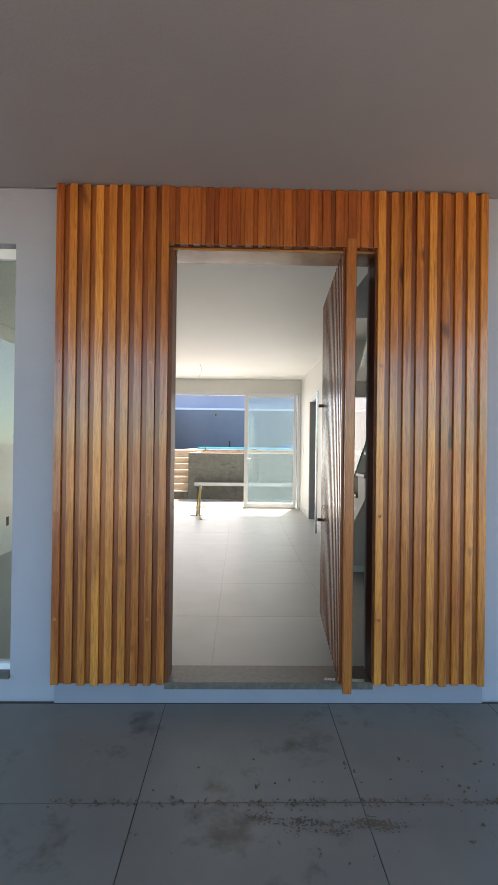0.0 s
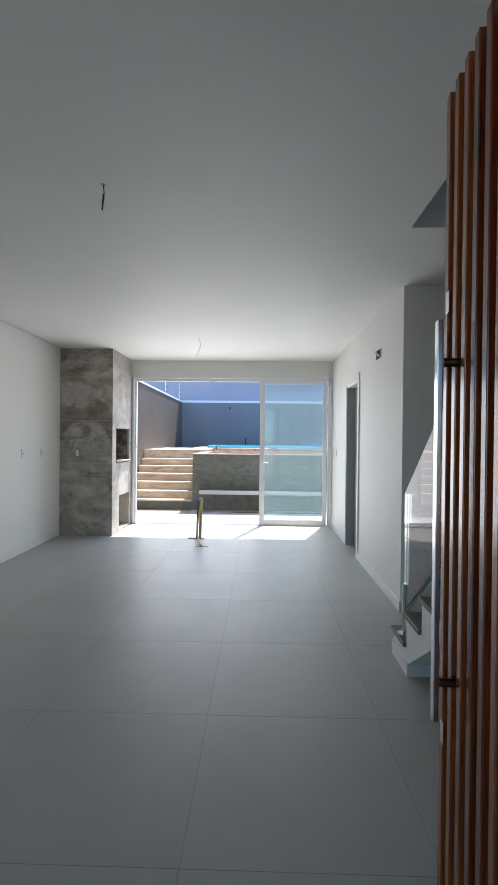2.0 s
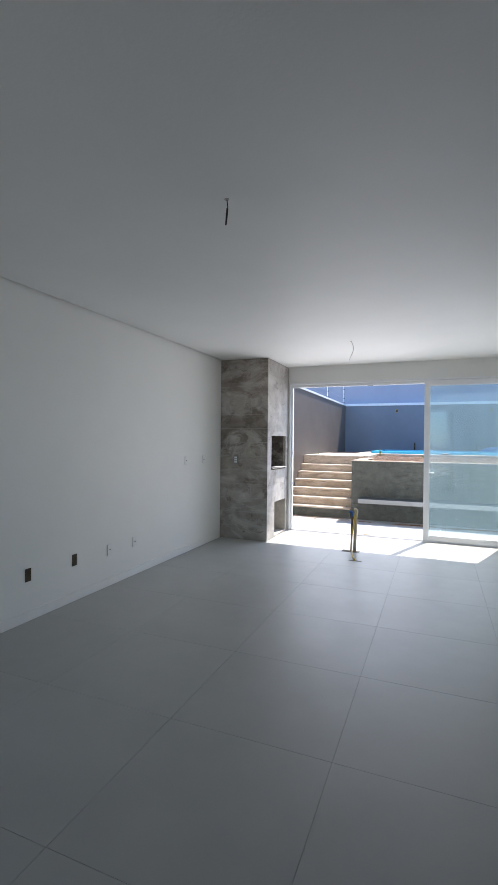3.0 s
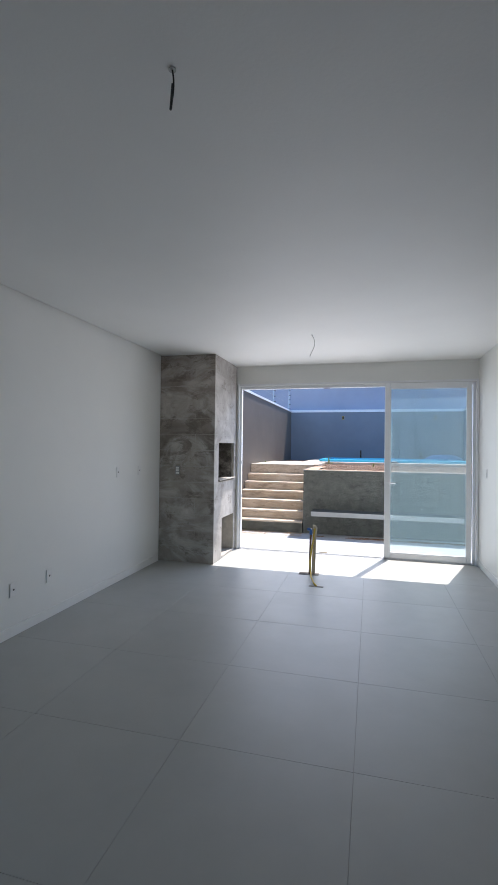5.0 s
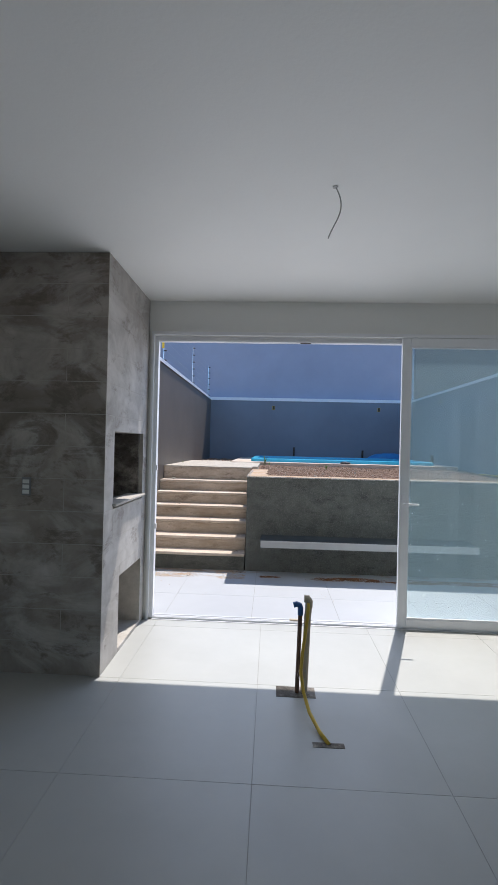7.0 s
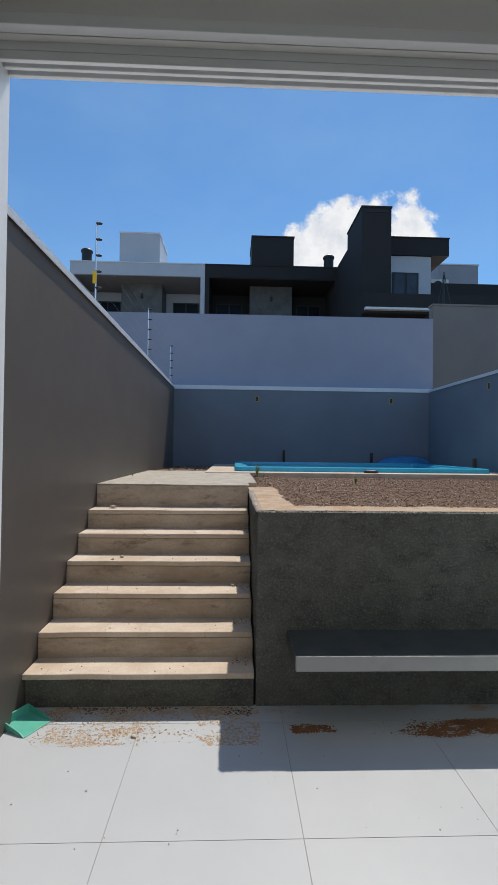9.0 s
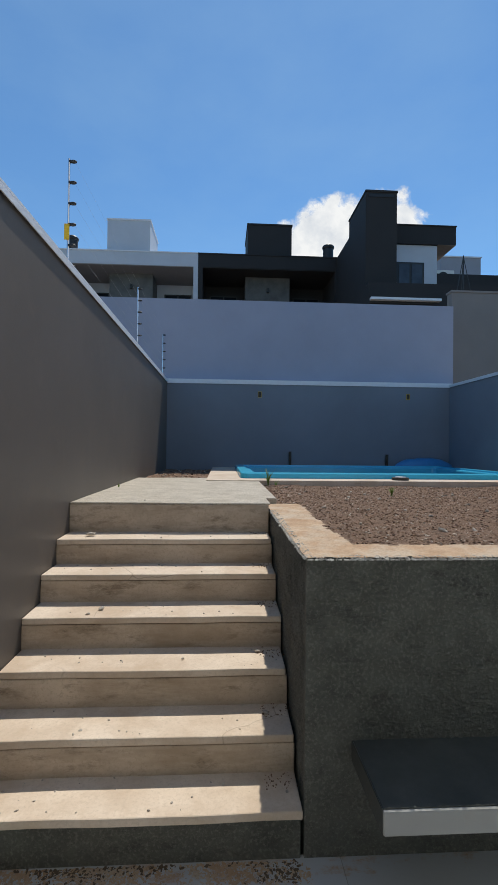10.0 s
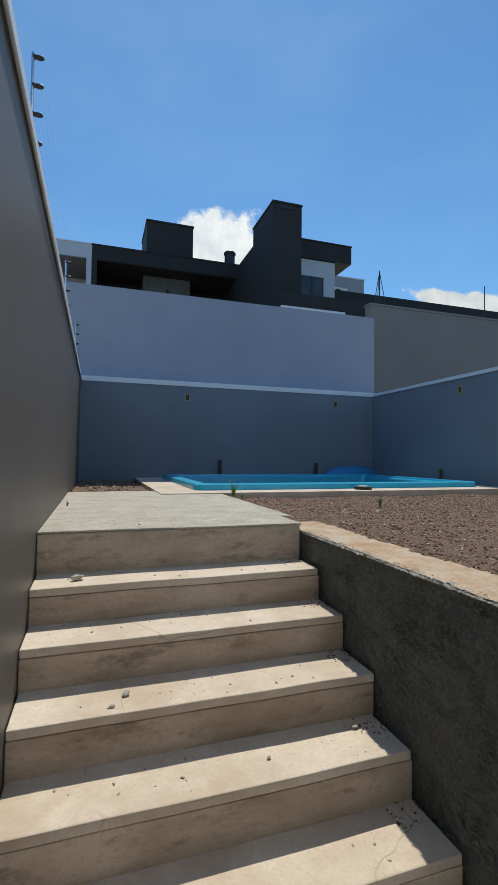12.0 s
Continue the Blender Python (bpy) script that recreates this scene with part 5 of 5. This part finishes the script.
def wall_box(at, normal):
    p = thing("garden_wall_box", "open ochre electrical box in the garden wall", "wall box", at, "garden wall boxes")
    p.rotation_euler = (0, 0, -math.pi / 2 if normal == "-y" else math.pi)
    boxes("rim", [(0.001, 0.006, -0.035, -0.029, -0.055, 0.055), (0.001, 0.006, 0.029, 0.035, -0.055, 0.055), (0.001, 0.006, -0.029, 0.029, -0.055, -0.048), (0.001, 0.006, -0.029, 0.029, 0.048, 0.055)], M_HOSE, p)
    # dark panel on the wall face, painted shade in place of a hollow
    boxes("recess", [(0.001, 0.003, -0.029, 0.029, -0.048, 0.048)], M_HOLE, p)


wall_box((-1.144, YB, 2.565), "-y")
wall_box((1.66, YB, 2.565), "-y")
wall_box((YR, 17.48, 2.59), "-x")


# ---- electric fence on the wall ----
def fence_pole(at, sign):
    p = thing("electric_fence_pole", "thin metal fence pole with black insulators" + (" and yellow sign" if sign else ""), "fence pole", at, "fence poles on the wall")
    bm = bmesh.new()
    tube(bm, [(0, 0, -0.25), (0, 0, 0.86)], 0.008, 8)
    part("pole", bm, M_STEEL, p)
    for k in range(6):
        bm = bmesh.new()
        z = 0.08 + 0.152 * k
        tube(bm, [(0.0, 0, z), (0.012, 0, z)], 0.012, 8)
        bmesh.ops.create_uvsphere(bm, u_segments=12, v_segments=8, radius=1.0, matrix=Matrix.Translation((0.03, 0, z)) @ Matrix.Diagonal((0.026, 0.014, 0.0125, 1)))
        part("insulator", bm, M_BLACK, p)
    if sign:
        boxes("sign", [(-0.026, 0.010, -0.012, -0.009, 0.27, 0.385)], M_YELLOW, p, "yellow warning sign")


for y, s in ((14.60, True), (17.30, False), (19.80, False)):
    fence_pole((-2.94, y, 2.80), s)
for k in range(6):
    bm = bmesh.new()
    z = 2.80 + 0.08 + 0.152 * k
    tube(bm, [(-2.90, 14.60, z), (-2.90, 17.30, z - 0.005), (-2.90, 19.80, z)], 0.00045, 4)
    tagged(part("fence_wire", bm, M_PALEW), "fine steel strand of the electric fence", "fence wire", "fence wires")

# ---- dustpan on the patio ----
dp = thing("dustpan", "green plastic dustpan lying on the patio tiles", "dustpan", (-2.765, 12.86, PATIO + 0.001))
dp.rotation_euler = (0, 0, radians(62))
pan = bmesh.new()
prism(pan, [(-0.10, 0.0), (0.09, 0.0), (0.09, 0.055), (0.083, 0.055), (0.078, 0.007), (-0.10, 0.004)], "x", -0.085, 0.085)
prism(pan, [(-0.10, 0.0), (0.09, 0.0), (0.09, 0.05), (-0.06, 0.02)], "x", -0.092, -0.085)
prism(pan, [(-0.10, 0.0), (0.09, 0.0), (0.09, 0.05), (-0.06, 0.02)], "x", 0.085, 0.092)
part("pan", pan, M_GREEN, dp, bevel=0.002)
bm = bmesh.new()
tube(bm, [(0.0, 0.09, 0.03), (0.0, 0.13, 0.024), (0.0, 0.24, 0.012)], 0.010, 8)
part("handle", bm, M_PALEW, dp)


# ---- neighbouring houses ----
def row_house(name, x0, x1, paint_mat, bx0, bx1, label, soffit_mat):
    h = thing(name, label, "house")
    y0, y1 = 29.8, 38.0
    top, under, deck = 9.32, 8.80, 6.4
    boxes("wall", [(x0, x1, y0 + 2.2, y1, -0.11, under), (x0, x1, y0, y0 + 2.2, -0.11, deck)], paint_mat, h)
    boxes("side_wall", [(x0, x0 + 0.18, y0, y0 + 2.2, deck, under)], paint_mat, h)
    boxes("side_wall", [(x1 - 0.18, x1, y0, y0 + 2.2, deck, under)], paint_mat, h)
    boxes("parapet", [(x0, x1, y0, y1, under + 0.001, top)], paint_mat, h)
    boxes("roof_edge", [(x0 - 0.02, x1 + 0.02, y0 - 0.03, y0 + 0.15, top, top + 0.04)], M_COPING if paint_mat is M_WHITEH else M_BLACKH, h)
    ch = boxes("chimney", [(bx0, bx1, y0 + 0.25, y0 + 2.3, top, 10.68)], paint_mat, h)
    boxes("cap", [(bx0 - 0.03, bx1 + 0.03, y0 + 0.22, y0 + 2.33, 10.68, 10.74)], M_COPING if paint_mat is M_WHITEH else M_BLACKH, ch)
    # on the white house this panel's darker colour paints the shade below the parapet
    boxes("soffit", [(x0 + 0.181, x1 - 0.181, y0 + 0.02, y0 + 2.19, under - 0.03, under - 0.001)], soffit_mat, h, "balcony soffit, toned dark for shade on the white house")
    col = boxes("column", [(bx0 - 0.05, bx1 + 0.02, y0 + 0.9, y0 + 2.19, deck, under - 0.031)], M_STONEH, h, "grey stone clad column")
    lamp = boxes("wall_lamp", [((bx0 + bx1) / 2 - 0.05, (bx0 + bx1) / 2 + 0.05, y0 + 0.8, y0 + 0.898, 8.12, 8.30)], M_BLACK, col, bevel=0.01)
    for a, b in ((x0 + 0.4, bx0 - 0.35), (bx1 + 0.35, x1 - 0.4)):
        win = boxes("window", [(a, b, y0 + 2.12, y0 + 2.19, 6.5, 8.33)], M_BLACK, h, "dark framed window")
        mid = (a + b) / 2
        for p, q in ((a + 0.06, mid - 0.03), (mid + 0.03, b - 0.06)):
            boxes("pane", [(p, q, y0 + 2.105, y0 + 2.119, 6.56, 8.27)], M_DARKGLASS, win)
    return h


row_house("white_row_house", -8.55, -2.90, M_WHITEH, -6.56, -4.85, "white two storey house with box chimney and balcony", M_TAUPE)
row_house("charcoal_row_house", -2.89, 2.85, M_BLACKH, -0.90, 0.91, "charcoal two storey house with box chimney and balcony", M_BLACKH)


def flue(at):
    f = thing("roof_flue", "black metal flue pipe with a cap", "flue", at, "roof flues")
    bm = bmesh.new()
    tube(bm, [(0, 0, 0), (0, 0, 0.48)], 0.21, 18)
    part("pipe", bm, M_BLACK, f)
    bm = bmesh.new()
    bmesh.ops.create_uvsphere(bm, u_segments=18, v_segments=10, radius=0.25, matrix=Matrix.Translation((0, 0, 0.50)) @ Matrix.Diagonal((1, 1, 0.55, 1)))
    part("cap", bm, M_BLACK, f, smooth=True)


flue((2.42, 30.0, 9.32))
flue((-7.92, 30.0, 9.32))


def corner_house():
    h = thing("charcoal_corner_house", "charcoal house with a tall tower and flat roof", "house")
    boxes("tower", [(2.72, 3.75, 25.9, 27.9, -0.11, 9.90)], M_BLACKH, h)
    boxes("tower_cap", [(2.70, 3.77, 25.87, 27.93, 9.90, 9.96)], M_BLACKH, h)
    boxes("vent_slot", [(2.82, 3.65, 25.885, 25.899, 9.74, 9.84)], M_BLACK, h)
    boxes("side_wall", [(2.72, 2.90, 27.901, 36.0, -0.11, 9.30)], M_BLACKH, h)
    boxes("roof", [(3.751, 6.38, 27.17, 33.0, 8.84, 9.48)], M_BLACKH, h)
    boxes("roof_edge", [(3.751, 6.40, 27.14, 33.0, 9.481, 9.52)], M_BLACKH, h)
    boxes("wall", [(3.751, 5.73, 27.26, 33.0, 6.4, 8.829)], M_WHITEH, h)
    w = boxes("window", [(4.25, 5.24, 27.20, 27.259, 6.7, 8.19)], M_BLACK, h, "dark framed window")
    for a, b in ((4.32, 4.70), (4.78, 5.16)):
        boxes("pane", [(a, b, 27.185, 27.199, 6.76, 8.11)], M_PANEGREY, w)
    # brown panel paints the light that falls on the roof's underside
    boxes("eaves", [(5.735, 6.37, 27.18, 33.0, 8.828, 8.838)], M_EAVES, h, "roof underside toned brown as if lit")
    boxes("lower_parapet", [(2.56, 14.0, 25.0, 25.899, -0.11, 6.64)], M_BLACKH, h)
    boxes("terrace_roof", [(5.735, 14.0, 27.4, 33.0, -0.11, 7.9)], M_BLACKH, h)
    boxes("gutter", [(2.44, 4.54, 24.4, 24.55, 5.93, 6.0)], M_COPING, h, "pale metal gutter")
    boxes("lean_to_roof", [(2.44, 4.54, 24.551, 24.999, 5.86, 5.95)], M_BLACKH, h)


corner_house()
far = thing("grey_far_house", "pale grey flat roofed house behind the others", "house")
boxes("wall", [(8.85, 10.9, 33.5, 40.0, -0.11, 11.1)], M_FACADE, far)
boxes("roof", [(8.82, 10.93, 33.45, 40.1, 11.1, 11.16)], M_COPING, far)
ac = thing("air_conditioner", "white outdoor unit on the side of the house", "air conditioner", (6.62, 28.6, 7.901))
boxes("case", [(-0.36, 0.36, -0.15, 0.15, 0.0, 0.55)], M_PLATE, ac, bevel=0.02)
bm = bmesh.new()
tube(bm, [(-0.08, -0.151, 0.28), (-0.08, -0.16, 0.28)], 0.2, 20)
part("grille", bm, M_BLACK, ac)


def mast(at, h, legs):
    m = thing("roof_antenna_mast" if legs else "thin_roof_pole", "thin metal mast with stays on the wall" if legs else "thin metal pole on the far wall", "mast", at)
    bm = bmesh.new()
    tube(bm, [(0, 0, 0), (0, 0, h)], 0.012, 6)
    part("pole", bm, M_BLACK, m)
    if legs:
        for dx, dy in ((-0.14, 0.0), (0.16, 0.0), (0.03, 0.15)):
            bm = bmesh.new()
            tube(bm, [(dx, dy, 0), (0, 0, h * 0.97)], 0.008, 6)
            part("stay", bm, M_BLACK, m)


mast((3.09, 20.45, 4.82), 0.76, True)
mast((5.93, 20.45, 4.82), 0.78, False)


# ---- clouds, far off: soft glowing cards as sky backdrop at 330 m ----
def cloud(at, half_w, half_h, lobes, seed, strength):
    m, nt, b = material("cloud vapour")
    nt.nodes.remove(b)
    co = nt.nodes.new("ShaderNodeTexCoord")
    warp = nt.nodes.new("ShaderNodeTexNoise")
    warp.inputs["Scale"].default_value, warp.inputs["Detail"].default_value, warp.inputs["Roughness"].default_value = 0.055, 9.0, 0.62
    shift = nt.nodes.new("ShaderNodeVectorMath")
    shift.inputs[1].default_value = (seed, seed * 0.7, seed * 1.3)
    nt.links.new(co.outputs["Object"], shift.inputs[0])
    nt.links.new(shift.outputs[0], warp.inputs["Vector"])
    best = None
    for cx, cz, rx, rz in lobes:
        d = nt.nodes.new("ShaderNodeVectorMath")
        d.operation = "SUBTRACT"
        d.inputs[1].default_value = (cx, 0, cz)
        nt.links.new(co.outputs["Object"], d.inputs[0])
        q = nt.nodes.new("ShaderNodeVectorMath")
        q.operation = "DIVIDE"
        q.inputs[1].default_value = (rx, 1, rz)
        nt.links.new(d.outputs[0], q.inputs[0])
        le = nt.nodes.new("ShaderNodeVectorMath")
        le.operation = "LENGTH"
        nt.links.new(q.outputs[0], le.inputs[0])
        f = nt.nodes.new("ShaderNodeMath")
        f.operation = "SUBTRACT"
        f.inputs[0].default_value = 1.0
        nt.links.new(le.outputs["Value"], f.inputs[1])
        if best is None:
            best = f.outputs[0]
        else:
            mx = nt.nodes.new("ShaderNodeMath")
            mx.operation = "SMOOTH_MAX"
            mx.inputs[2].default_value = 0.15
            nt.links.new(best, mx.inputs[0])
            nt.links.new(f.outputs[0], mx.inputs[1])
            best = mx.outputs[0]
    add = nt.nodes.new("ShaderNodeMath")
    add.operation = "MULTIPLY_ADD"
    add.inputs[1].default_value = 1.5
    nt.links.new(warp.outputs["Fac"], add.inputs[0])
    nt.links.new(best, add.inputs[2])
    alpha = ramp(nt, add.outputs[0], [(0.70, (0, 0, 0)), (0.80, (0.35, 0.35, 0.35)), (0.95, (1, 1, 1))])
    # greyer tones paint the cloud's shaded parts, the card itself glows
    tone = ramp(nt, noise_at(nt, 0.035, 8, 0.6), [(0.34, (0.70, 0.75, 0.84)), (0.54, (0.94, 0.96, 1.0))])
    em = nt.nodes.new("ShaderNodeEmission")
    em.inputs[1].default_value = strength
    nt.links.new(tone, em.inputs[0])
    tr = nt.nodes.new("ShaderNodeBsdfTransparent")
    ms = nt.nodes.new("ShaderNodeMixShader")
    nt.links.new(alpha, ms.inputs[0])
    nt.links.new(tr.outputs[0], ms.inputs[1])
    nt.links.new(em.outputs[0], ms.inputs[2])
    nt.links.new(ms.outputs[0], nt.nodes["Material Output"].inputs[0])
    me = bpy.data.meshes.new("cloud_backdrop")
    me.from_pydata([(-half_w, 0, -half_h), (half_w, 0, -half_h), (half_w, 0, half_h), (-half_w, 0, half_h)], [], [(0, 1, 2, 3)])
    me.materials.append(m)
    ob = new("cloud_backdrop", me)
    ob.location = at
    ob.visible_shadow = False
    tagged(ob, "flat glowing card of a white heap cloud far off", "cloud", "clouds", "structure")


cloud((88, 330, 140), 85, 62, [(-6, 6, 42, 34), (33, 12, 20, 29), (-30, -6, 26, 34), (6, -18, 46, 34)], 3.0, 0.97)
cloud((302, 330, 137), 75, 24, [(-18, 1, 48, 8), (20, 2, 46, 9)], 31.0, 0.8)

# ---- floor, porch and patio tiles ----
def tiling(parent_name, label, mat, xs, ys, z, thick, gap, category="floor"):
    p = thing(parent_name, label, category, (0, 0, 0), kind="structure")
    shapes = {}
    for a, b in zip(xs, xs[1:]):
        for c, d in zip(ys, ys[1:]):
            key = (round(b - a, 3), round(d - c, 3))
            if key not in shapes:
                bm = bmesh.new()
                box(bm, gap / 2, key[0] - gap / 2, gap / 2, key[1] - gap / 2, 0, thick)
                shapes[key] = mesh_of("tile", bm, mat, 0.0006)
            piece("tile", shapes[key], p, (a, c, z - thick))
    return p


def joints(lo, hi, start, pitch):
    k = math.ceil((lo + 0.02 - start) / pitch)
    out = [lo]
    while start + k * pitch < hi - 0.02:
        out.append(start + k * pitch)
        k += 1
    return out + [hi]


tiling("floor", "large pale grey porcelain floor tiles with fine joints", M_TILE, joints(LEFT, 2.4, -0.335, 0.905), joints(3.936, BACK - 0.023, 5.85, 0.885), 0.0, 0.0085, 0.0018)
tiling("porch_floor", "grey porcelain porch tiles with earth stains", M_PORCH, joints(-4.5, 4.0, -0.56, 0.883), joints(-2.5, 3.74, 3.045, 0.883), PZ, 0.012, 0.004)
tiling("patio_floor", "white porcelain patio tiles with earth at the edge", M_PATIO, joints(YL, YR, -1.33, 0.80), joints(BACK + 0.094, 13.045, 12.075, 0.785), PATIO, 0.010, 0.0025)
